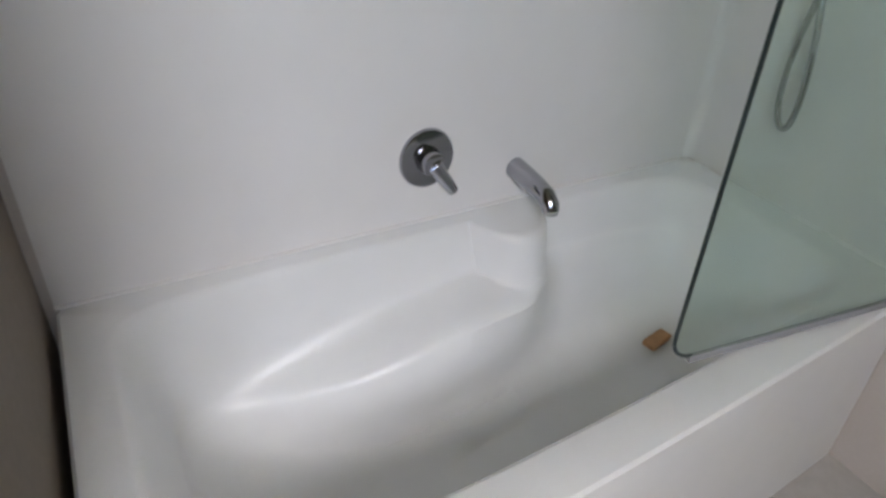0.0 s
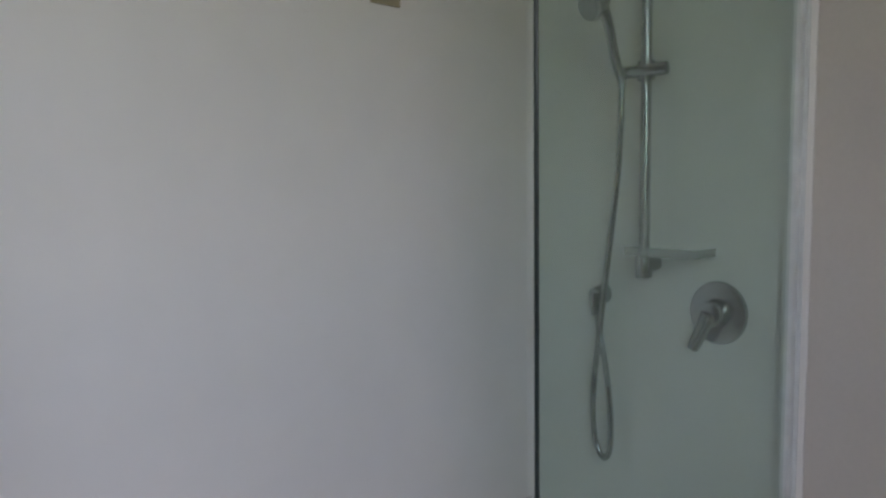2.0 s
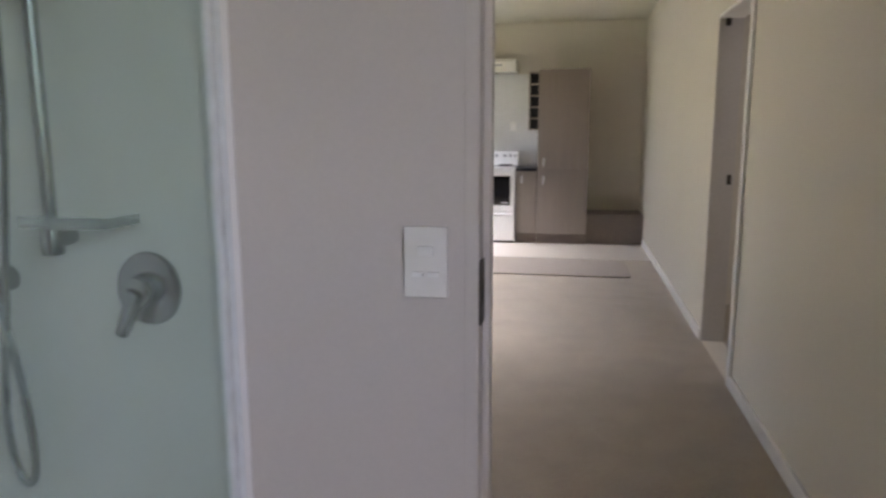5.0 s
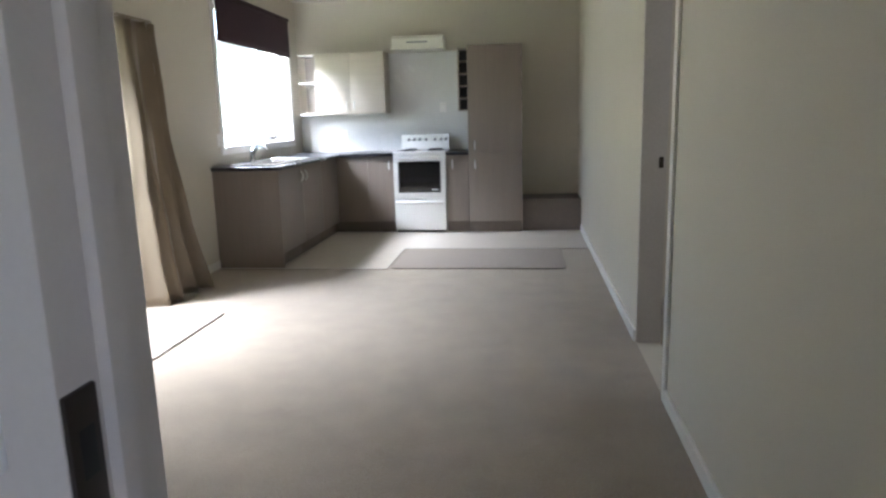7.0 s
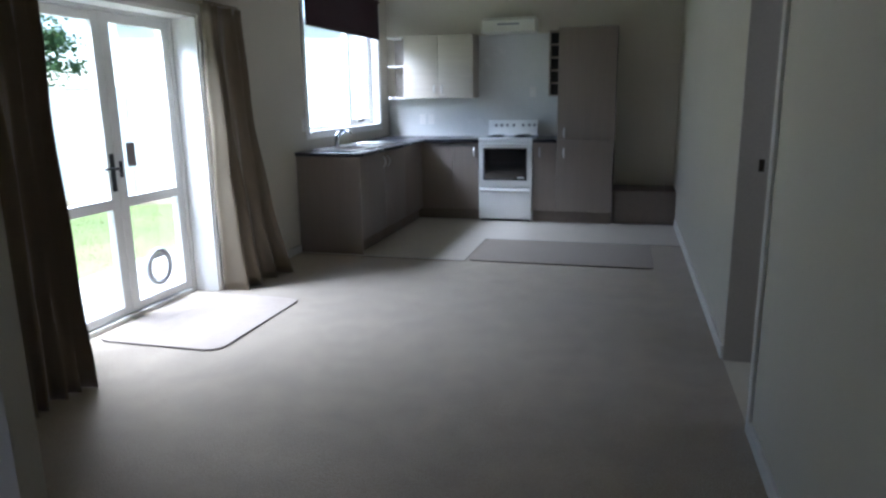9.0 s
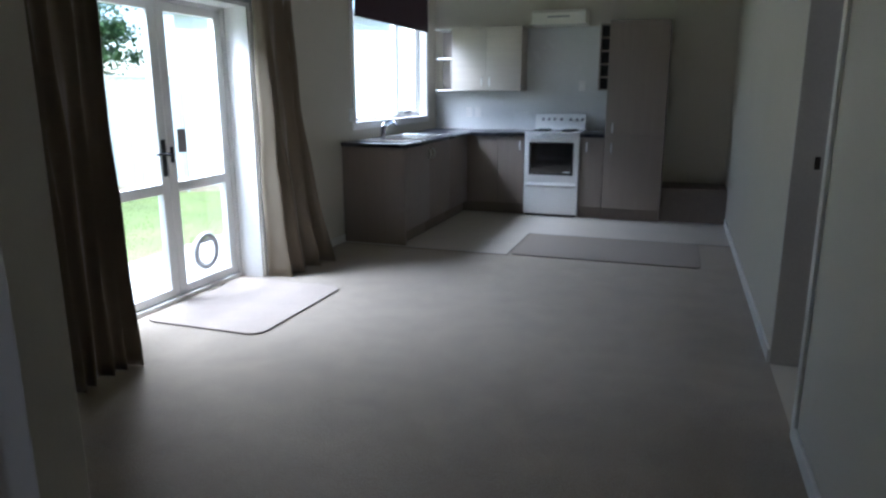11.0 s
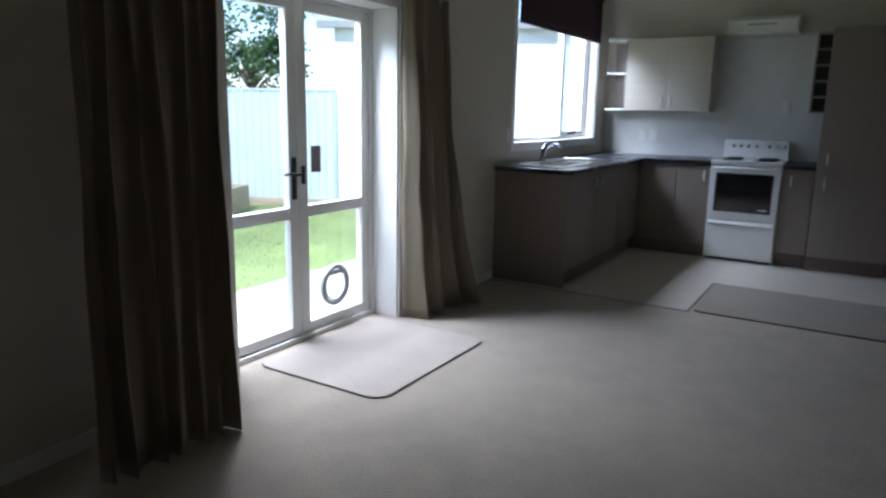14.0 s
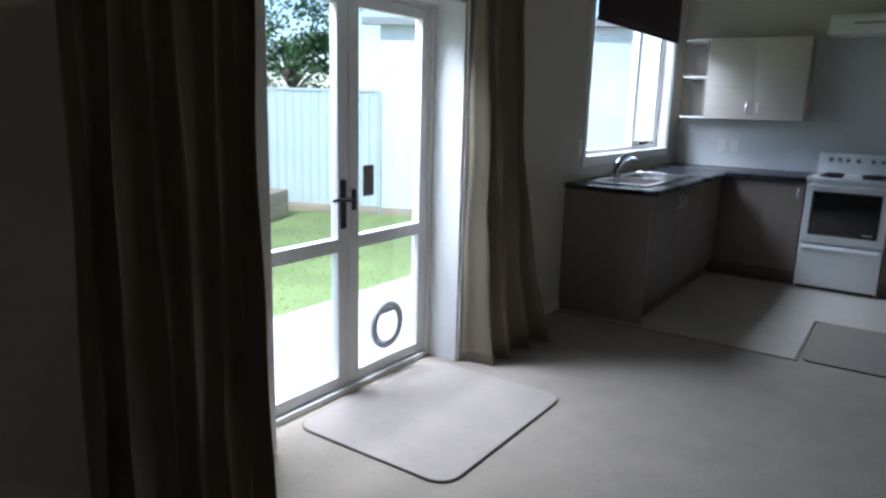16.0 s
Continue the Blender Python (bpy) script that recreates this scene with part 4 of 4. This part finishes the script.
def bath():
    x0, x1, y0, y1 = XA + 0.004, 1.585, YE, -0.004
    root = thing("bathtub", ((x0 + x1) / 2, (y0 + y1) / 2, 0), "white acrylic bath with a moulded bowl, built against the wall", "bathtub")
    s = Shape()
    n = 320
    cx, cy = (x0 + x1) / 2 + 0.0, (y0 + y1) / 2

    def front(y):
        """How far the curved front edge stands out from the end by the wall."""
        return 0.09 * (1 - (1 - min(1, -y / 1.15)) ** 1.2)

    def ring(z, inset_x, inset_y, power, ox=0.0, oy=0.0, shelf=0.0, nose=0.0, drop=0.0):
        """One level of the bowl. shelf: how far the arm rest stands out from the wall; nose: the ledge below the spout."""
        pts = []
        ax, ay = hx - inset_x, hy - inset_y
        for k in range(n):
            a = 2 * math.pi * k / n
            c, si = math.cos(a), math.sin(a)
            r = (abs(c) ** power + abs(si) ** power) ** (-1 / power)
            x, y = cx + ox + ax * r * c, cy + oy + ay * r * si
            f = min(1, max(0, (cx + 0.12 - x) / 0.2))
            step = 1 / (1 + math.exp((y + 0.60) / (0.022 + 0.35 * max(0, 0.42 - z)))) * (1 - 1 / (1 + math.exp((y + 1.25) / 0.09)))
            x += f * max(shelf * step, nose * max(0, 1 - ((y + 0.655) / 0.095) ** 2) ** 0.55)
            g = min(1, max(0, (x - cx) / 0.3))
            x += g * front(y)
            e = min(1, max(0, (-0.74 - y) / 0.6))
            pts.append((x, y, z - drop * f * e * e * (3 - 2 * e)))
        return pts
    hx, hy = (x1 - x0) / 2, (y1 - y0) / 2
    rings = [
        ring(RIM - 0.045, 0, 0, 60), ring(RIM - 0.006, 0, 0, 60), ring(RIM, 0.006, 0.006, 60),
        ring(RIM, 0.062, 0.075, 8, -0.016, 0.0, 0.0, 0.098),
        ring(RIM - 0.003, 0.067, 0.080, 8, -0.016, 0.0, 0.0, 0.104),
        ring(RIM - 0.009, 0.072, 0.087, 7.5, -0.016, 0.0, 0.0, 0.108),
        ring(RIM - 0.02, 0.075, 0.094, 7, -0.016, 0.0, 0.002, 0.111),
        ring(RIM - 0.045, 0.078, 0.104, 6.5, -0.016, 0.003, 0.006, 0.113, 0.01),
        ring(0.45, 0.082, 0.118, 6, -0.016, 0.006, 0.012, 0.114, 0.03),
        ring(0.425, 0.086, 0.124, 6, -0.016, 0.008, 0.020, 0.115, 0.06),
        ring(0.412, 0.088, 0.128, 5.5, -0.016, 0.009, 0.034, 0.116, 0.08),
        ring(0.406, 0.092, 0.130, 5.5, -0.016, 0.010, 0.075, 0.117, 0.10),
        ring(0.402, 0.096, 0.131, 5.5, -0.016, 0.010, 0.115, 0.118, 0.11),
        ring(0.397, 0.100, 0.132, 5.5, -0.016, 0.010, 0.142, 0.118, 0.115),
        ring(0.385, 0.104, 0.135, 5, -0.016, 0.012, 0.156, 0.110, 0.115),
        ring(0.33, 0.112, 0.150, 4.5, -0.016, 0.015, 0.165, 0.08, 0.10),
        ring(0.25, 0.118, 0.175, 4.2, -0.016, 0.02, 0.155, 0.05, 0.05),
        ring(0.19, 0.128, 0.20, 4, -0.014, 0.03, 0.13, 0.03, 0.02),
        ring(0.145, 0.155, 0.24, 3.5, -0.012, 0.04, 0.10, 0.03),
        ring(0.125, 0.20, 0.30, 3, -0.01, 0.05, 0.06, 0.02),
        ring(0.118, hx - 0.06, hy - 0.12, 2.2, 0, 0.1),
    ]
    vr = [[s.bm.verts.new(p) for p in r] for r in rings]
    for a, b in zip(vr, vr[1:]):
        for k in range(n):
            s.bm.faces.new((a[k], a[(k + 1) % n], b[(k + 1) % n], b[k]))
    s.bm.faces.new(vr[-1])
    bmesh.ops.recalc_face_normals(s.bm, faces=s.bm.faces)
    t = part("tub", s, "acrylic", root)
    for p in t.data.polygons:
        p.use_smooth = True
    ys = [y1 + (y0 + 0.01 - y1) * k / 16 for k in range(17)]
    curve = [(x1 - 0.012 + front(y), y) for y in ys] + [(x1 - 0.03 + front(y), y) for y in reversed(ys)]
    part("front_panel", Shape().prism(curve, "z", 0, RIM - 0.04), "acrylic", root, "white bath panel")
    part("end_panel", Shape().box((x0, y0 + 0.01, 0), (x1 + 0.05, y0 + 0.026, RIM - 0.04), 0.003), "acrylic", root)
    part("plug_hole", Shape().tube((1.27, -0.33, 0.1185), (1.27, -0.33, 0.1215), 0.03, 0.028, 24), "chrome", root)
    return root


fitted(bath(), 0.915, 0.0)


def shower_liner():
    root = thing("shower_liner", (XA, -0.8, RIM), "white acrylic wall liner round the bath, to head height", "wall lining", kind="structure")
    z0, z1 = RIM + 0.002, 1.895
    part("panel", Shape().box((XA + 0.0005, YE, z0), (XA + 0.006, -0.02, z1), 0.001), "liner", root)
    part("panel", Shape().box((XA + 0.02, -0.006, z0), (XG + 0.03, -0.0005, z1), 0.001), "liner", root)
    cove = []
    for k in range(9):
        a = radians(90 + 90 * k / 8)
        cove.append((XA + 0.006 + 0.025 + 0.025 * math.cos(a), -0.006 - 0.025 + 0.025 * math.sin(a)))
    cove += [(XA + 0.001, -0.031), (XA + 0.001, -0.001), (XA + 0.031, -0.001)]
    part("corner_cove", Shape().prism(cove, "z", z0, z1), "liner", root)
    part("sealant", Shape().pipe([(XA + 0.008, YE, RIM + 0.002), (XA + 0.008, -0.05, RIM + 0.002), (XA + 0.05, -0.008, RIM + 0.002), (XG, -0.008, RIM + 0.002)], 0.005, 8), "liner", root)
    return root


fitted(shower_liner())


def mixer(name, m, label, lever_angle, metal="chrome", length=0.082):
    """A round wall plate with a domed body and a flat lever; it faces along its own -y."""
    root = new(name)
    root.matrix_world = m
    BASE[root] = Vector((0, 0, 0))
    tagged(root, label, "mixer tap", "bathroom taps")
    part("plate", Shape().tube((0, 0, 0), (0, -0.010, 0), 0.067, 0.064, 40, bevel=0.003), metal, root)
    part("body", Shape().tube((0, -0.008, 0), (0, -0.045, 0), 0.031, 0.026, 28, bevel=0.004), metal, root)
    a = radians(lever_angle)
    d = Vector((math.sin(a), 0, -math.cos(a)))
    pts = [Vector((0, -0.036, 0)) + d * t + Vector((0, -0.12 * t, 0)) for t in (0.0, 0.03, 0.06, length)]
    part("lever", Shape().pipe(pts, [0.020, 0.016, 0.014, 0.012], 14), metal, root)
    return root


fitted(mixer("bath_mixer", pose(XA + 0.006, -0.85, 0.682, 0, 0, 90), "chrome bath mixer with a round plate and lever", 36))
fitted(mixer("shower_mixer", pose(1.445, -0.006, 1.099), "chrome shower mixer with a round plate and lever", -25, "satin"))


def bath_spout():
    y, z = -0.605, 0.612
    root = thing("bath_spout", (XA + 0.006, y, z), "chrome bath spout with a downturned nose", "spout")
    part("body", Shape().pipe([(XA + 0.006, y, z), (XA + 0.06, y, z - 0.002), (XA + 0.105, y, z - 0.005), (XA + 0.14, y, z - 0.012), (XA + 0.157, y, z - 0.024), (XA + 0.162, y, z - 0.036)], [0.026, 0.0245, 0.023, 0.022, 0.021, 0.019], 22), "chrome", root)
    part("outlet", Shape().tube((XA + 0.162, y, z - 0.034), (XA + 0.163, y, z - 0.042), 0.0175, 0.016, 20), "grey_plastic", root)
    return root


fitted(bath_spout())


def shower_set():
    x = 1.288
    root = thing("shower_rail", (x, -0.05, 1.18), "chrome slide rail with a hand shower, hose and soap dish", "shower")
    part("rail", Shape().tube((x, -0.055, 1.19), (x, -0.055, 1.86), 0.0115), "satin", root)
    for z in (1.19, 1.86):
        part("bracket", Shape().tube((x, -0.002, z), (x, -0.06, z), 0.016, 0.018, 18, bevel=0.003).tube((x, -0.055, z - 0.028), (x, -0.055, z + 0.022), 0.019, 0.019, 18, bevel=0.004), "satin", root)
    sl = part("slider", Shape().tube((x, -0.055, 1.583), (x, -0.055, 1.625), 0.020, 0.020, 20, bevel=0.004).tube((x + 0.055, -0.058, 1.603), (x - 0.055, -0.075, 1.603), 0.014, 0.013, 18, bevel=0.003), "satin", root)
    head = part("hand_shower", Shape().pipe([(x - 0.045, -0.085, 1.585), (x - 0.052, -0.105, 1.64), (x - 0.050, -0.13, 1.70), (x - 0.054, -0.15, 1.735)], [0.010, 0.011, 0.012, 0.015], 14)
                .tube((x - 0.055, -0.140, 1.752), (x - 0.060, -0.185, 1.728), 0.020, 0.032, 24, bevel=0.005), "satin", root)
    part("spray_face", Shape().tube((x - 0.060, -0.185, 1.728), (x - 0.0606, -0.190, 1.7255), 0.027, 0.027, 24), "grey_plastic", head)
    hose = [(x - 0.045, -0.083, 1.585), (x - 0.05, -0.08, 1.50), (x - 0.065, -0.07, 1.38), (x - 0.09, -0.06, 1.25), (x - 0.115, -0.05, 1.12), (x - 0.135, -0.045, 1.00), (x - 0.148, -0.045, 0.90), (x - 0.150, -0.045, 0.82), (x - 0.140, -0.046, 0.755), (x - 0.118, -0.048, 0.725), (x - 0.097, -0.05, 0.745), (x - 0.092, -0.052, 0.82), (x - 0.105, -0.05, 0.92), (x - 0.128, -0.048, 1.02), (x - 0.143, -0.045, 1.085)]
    fine = []
    for a, b, c, d in zip([hose[0]] + hose, hose, hose[1:], hose[2:] + [hose[-1]]):
        a, b, c, d = (Vector(q) for q in (a, b, c, d))
        for k in range(6):
            t = k / 6
            fine.append(0.5 * ((2 * b) + (c - a) * t + (2 * a - 5 * b + 4 * c - d) * t * t + (3 * b - a - 3 * c + d) * t ** 3))
    fine.append(Vector(hose[-1]))
    part("hose", Shape().pipe(fine, 0.0075, 10), "satin", root, "ribbed metal shower hose")
    part("hose_outlet", Shape().tube((x - 0.146, -0.006, 1.108), (x - 0.146, -0.05, 1.108), 0.024, 0.017, 20, bevel=0.003).pipe([(x - 0.146, -0.045, 1.112), (x - 0.145, -0.047, 1.06)], [0.016, 0.010], 14), "satin", root)
    dish = Shape().slab("z", (x - 0.012, -0.115, 1.215), (x + 0.15, -0.012, 1.221)).box((x - 0.012, -0.118, 1.215), (x + 0.15, -0.113, 1.235), 0.002).box((x + 0.147, -0.113, 1.215), (x + 0.151, -0.012, 1.232), 0.001)
    part("soap_dish", dish, "plastic_clear", root, "clear plastic soap dish")
    return root


M["plastic_clear"] = clear_pane("clear_plastic", (0.9, 0.92, 0.92), haze=0.25, haze_colour=(0.7, 0.72, 0.72, 1))
fitted(shower_set())


def shower_screen():
    root = thing("shower_screen", (XG, -0.35, RIM), "tinted glass bath screen in a silver wall channel", "shower screen")
    z0, z1, ye = RIM + 0.018, 1.99, -0.69
    out = [(-0.018, z0), (ye + 0.05, z0)]
    out += [(ye + 0.05 - 0.05 * math.sin(radians(a)), z0 + 0.05 - 0.05 * math.cos(radians(a))) for a in range(15, 91, 15)]
    out += [(ye, z1), (-0.018, z1)]
    swing = Matrix.Translation((XG, -0.018, 0)) @ Matrix.Rotation(radians(-6.5), 4, "Z") @ Matrix.Translation((-XG, 0.018, 0))

    def swung(shape):
        """The screen stands a little inwards on its hinge."""
        bmesh.ops.transform(shape.bm, matrix=swing, verts=shape.bm.verts)
        return shape

    part("glass", swung(Shape().prism(out, "x", XG - 0.003, XG + 0.003)), "screen_glass", root, "grey-green tinted safety glass")
    part("edge_seal", swung(Shape().pipe([(XG, ye + 0.05, z0)] + [(XG, a, b) for a, b in out[2:-1]], 0.0038, 8)), "screen_edge", root)
    part("bottom_seal", swung(Shape().box((XG - 0.005, ye + 0.045, z0 - 0.014), (XG + 0.005, -0.03, z0), 0.002)), "grey_plastic", root)
    part("wall_channel", Shape().box((XG - 0.010, -0.030, RIM + 0.003), (XG + 0.010, -0.001, z1 + 0.01), 0.003).box((XG + 0.010, -0.010, RIM + 0.003), (XG + 0.018, -0.001, z1 + 0.01), 0.003), "alu", root, "silver aluminium channel")
    part("foot_bracket", Shape().box((XG + 0.004, -0.062, RIM + 0.002), (XG + 0.024, -0.032, RIM + 0.022), 0.004).tube((XG + 0.020, -0.047, RIM + 0.014), (XG + 0.030, -0.047, RIM + 0.014), 0.009, 0.008, 16), "chrome", root, "small chrome foot bracket")
    return root


fitted(shower_screen())
fitted(solid("soap_bar", Shape().box((1.135, -0.29, 0.134), (1.175, -0.205, 0.154), 0.009, 3, Matrix.Rotation(0.2, 4, "Z")), "soap", "brown bar of soap lying in the bath", "soap"), 0.915, 0.0)
hang = thing("hanging_card", (XA + 0.01, -0.49, 1.74), "small beige and black card hung on the bath wall", "card")
part("card", Shape().box((XA + 0.007, -0.535, 1.75), (XA + 0.011, -0.455, 1.91), 0.001), "bag", hang)
part("print", Shape().box((XA + 0.0115, -0.50, 1.765), (XA + 0.0125, -0.462, 1.84)), "bag_yellow", hang)
part("print", Shape().prism([(-0.533, 1.86), (-0.50, 1.86), (-0.50, 1.775)], "x", XA + 0.0115, XA + 0.0127), "bag_black", hang)
fitted(hang)

# ---- garden ----
GZ = -0.17
structure("ground", Shape().box((-400, -300, GZ - 0.5), (400, 500, GZ)), "grass", "mown green lawn")
structure("pavement", Shape().slab("z", (-2.0, 0.5, GZ - 0.05), (XLO - 0.001, 8.6, GZ + 0.03)), "concrete", "pale concrete patio along the house")


def lawn_blades():
    rnd = random.Random(5)
    verts, faces = [], []
    for _ in range(9000):
        x, y = rnd.uniform(-6.2, -2.02), rnd.uniform(3.0, 9.0)
        h, a, w = rnd.uniform(0.012, 0.028), rnd.uniform(0, 6.283), rnd.uniform(0.003, 0.006)
        i = len(verts)
        dx, dy = math.cos(a), math.sin(a)
        verts += [(x - w * dy, y + w * dx, GZ), (x + w * dy, y - w * dx, GZ), (x + 0.4 * h * dx, y + 0.4 * h * dy, GZ + h)]
        faces.append((i, i + 1, i + 2))
    me = bpy.data.meshes.new("grass")
    me.from_pydata(verts, [], faces)
    me.materials.append(M["blade"])
    tagged(new("grass", me), "short green lawn grass", "grass", kind="stuff")


lawn_blades()
FA, FB = Vector((-4.6, 8.2, 0)), Vector((1.9, 11.2, 0))     # line of the neighbour's wall
ALONG = (FB - FA).normalized()
ANG = math.degrees(math.atan2(ALONG.y, ALONG.x))


def fence():
    root = thing("fence", (FA.x, FA.y, GZ), "pale grey-blue ribbed steel garden fence", "fence")
    top = 1.72
    length, bay = 9.0, 1.5
    for k in range(6):
        s = Shape()
        out = []
        d = 0.012
        ribs = 12
        for i in range(ribs):
            u = -bay * (k + 1) + bay * i / ribs
            q = bay / ribs
            out += [(u, 0), (u + 0.35 * q, 0), (u + 0.5 * q, -d), (u + 0.85 * q, -d)]
        out.append((-bay * k, 0))
        out += [(u, v + 0.004) for u, v in reversed(out)]
        s.prism(out, "z", 0.04, top)
        p = part("panel", s2(s, root), "fence", root, smooth=False)
    for k in range(7):
        part("post", s2(Shape().box((-bay * k - 0.03, 0.005, 0), (-bay * k + 0.03, 0.06, top + 0.02), 0.004), root), "fence", root)
    part("top_rail", s2(Shape().box((-length, -0.02, top), (0, 0.05, top + 0.035), 0.004), root), "fence", root)
    part("bottom_board", s2(Shape().box((-length, -0.02, 0.0), (0, 0.01, 0.12), 0.004), root), "timber", root)
    root.rotation_euler = (0, 0, radians(ANG))


def s2(shape, root):
    """Shifts a shape drawn about its own origin to the thing's base."""
    bmesh.ops.translate(shape.bm, verts=shape.bm.verts, vec=BASE[root])
    return shape


fence()


def neighbour_house():
    root = thing("neighbour_house", (FA.x, FA.y, GZ), "white sheet-clad garage with a pale roof beyond the lawn", "house")
    L, eave, depth, over = 9.0, 2.68, 6.0, -0.01
    part("wall", s2(Shape().box((0, 0.05, 0), (L, 0.2, eave)).box((0, 0.2, 0), (0.15, depth, eave)).box((L - 0.15, 0.2, 0), (L, depth, eave)).box((0.15, depth - 0.15, 0), (L - 0.15, depth, eave)), root), "weatherboard", root)
    for k in range(8):
        w = L / 8
        part("cladding_sheet", s2(Shape().box((w * k + 0.006, 0.032, 0.10), (w * (k + 1) - 0.006, 0.05, eave - 0.02), 0.003), root), "weatherboard", root)
    part("base_board", s2(Shape().box((0, 0.02, 0), (L, 0.05, 0.10), 0.003), root), "timber", root)
    part("roof", s2(Shape().prism([(-over, eave - 0.02), (-over, eave + 0.02), (depth / 2, eave + 0.30), (depth + over, eave + 0.02), (depth + over, eave - 0.02), (depth / 2, eave + 0.25)], "x", -0.2, L + 0.2), root), "roof", root)
    part("gutter", s2(Shape().prism([(-over - 0.11, eave - 0.07), (-over - 0.01, eave - 0.07), (-over - 0.01, eave + 0.03), (-over - 0.02, eave + 0.03), (-over - 0.025, eave - 0.05), (-over - 0.10, eave - 0.05), (-over - 0.105, eave + 0.03), (-over - 0.12, eave + 0.03)], "x", -0.22, L + 0.22), root), "gutter", root)
    root.rotation_euler = (0, 0, radians(ANG))


neighbour_house()


def raised_bed():
    root = thing("raised_garden_bed", (-6.0, 6.6, GZ), "weathered timber raised garden bed on the lawn", "planter")
    L, W, h, t = 1.5, 0.9, 0.36, 0.045
    for k in range(2):
        z0, z1 = h * k / 2 + 0.002, h * (k + 1) / 2 - 0.002
        for lo, hi in (((-L / 2, -W / 2, z0), (L / 2, -W / 2 + t, z1)), ((-L / 2, W / 2 - t, z0), (L / 2, W / 2, z1)), ((-L / 2, -W / 2 + t, z0), (-L / 2 + t, W / 2 - t, z1)), ((L / 2 - t, -W / 2 + t, z0), (L / 2, W / 2 - t, z1))):
            part("sleeper", s2(Shape().box(lo, hi, 0.006), root), "timber", root)
    part("soil", s2(Shape().box((-L / 2 + t, -W / 2 + t, 0.0), (L / 2 - t, W / 2 - t, h - 0.06)), root), "soil", root)
    root.rotation_euler = (0, 0, radians(ANG))


raised_bed()


def tree(pos, height, spread, seed, label, clumps=70, low=0.35):
    rnd = random.Random(seed)
    p = Vector(pos)
    root = thing("tree", p, label, "tree", "garden trees")
    s = Shape()
    s.pipe([p, p + Vector((0.05, 0.03, height * 0.25)), p + Vector((0.0, 0.1, height * 0.5)), p + Vector((0.1, 0.1, height * 0.85))], [0.16, 0.13, 0.10, 0.03], 10)
    ends = []
    for k in range(14):
        z = height * rnd.uniform(low - 0.05, 0.8)
        a = rnd.uniform(0, 6.283)
        r = spread * rnd.uniform(0.5, 0.95) * (1 - 0.5 * abs(z / height - 0.6))
        e = p + Vector((r * math.cos(a), r * math.sin(a), z + 0.2 * height))
        st = p + Vector((0, 0.05, z))
        s.pipe([st, (st + e) / 2 + Vector((0, 0, 0.08)), e], [0.05, 0.03, 0.012], 6)
        ends.append(e)
    part("trunk", s, "bark", root)
    verts, faces = [], []
    for k in range(clumps):
        if k < 14:
            c = ends[k]
        else:
            a, z = rnd.uniform(0, 6.283), rnd.uniform(low, 1.0)
            r = spread * math.sqrt(rnd.random()) * (1.05 - 0.9 * abs(z - 0.6) ** 1.5)
            c = p + Vector((r * math.cos(a), r * math.sin(a), z * height))
        size = rnd.uniform(0.25, 0.5) * spread / 1.8
        for _ in range(90):
            d = Vector((rnd.gauss(0, 1), rnd.gauss(0, 1), rnd.gauss(0, 0.7)))
            o = c + d * size * 0.55
            u = Vector((rnd.uniform(-1, 1), rnd.uniform(-1, 1), rnd.uniform(-0.8, 0.4))).normalized()
            w = u.orthogonal().normalized()
            w = Matrix.Rotation(rnd.uniform(0, 6.28), 3, u) @ w
            ln, wd = rnd.uniform(0.07, 0.13), rnd.uniform(0.025, 0.045)
            i = len(verts)
            verts += [o - u * ln * 0.5, o + w * wd, o + u * ln * 0.5, o - w * wd]
            faces.append((i, i + 1, i + 2, i + 3))
    me = bpy.data.meshes.new("crown")
    me.from_pydata([v - p for v in verts], [], faces)
    me.materials.append(M["leaf"])
    c = new("crown", me)
    c.parent = root


tree((-9.7, 9.0, GZ), 6.2, 2.5, 2, "leafy green broadleaf tree behind the fence", 95)
tree((-8.6, 10.2, GZ), 2.9, 1.1, 9, "small leafy tree behind the fence", 45)
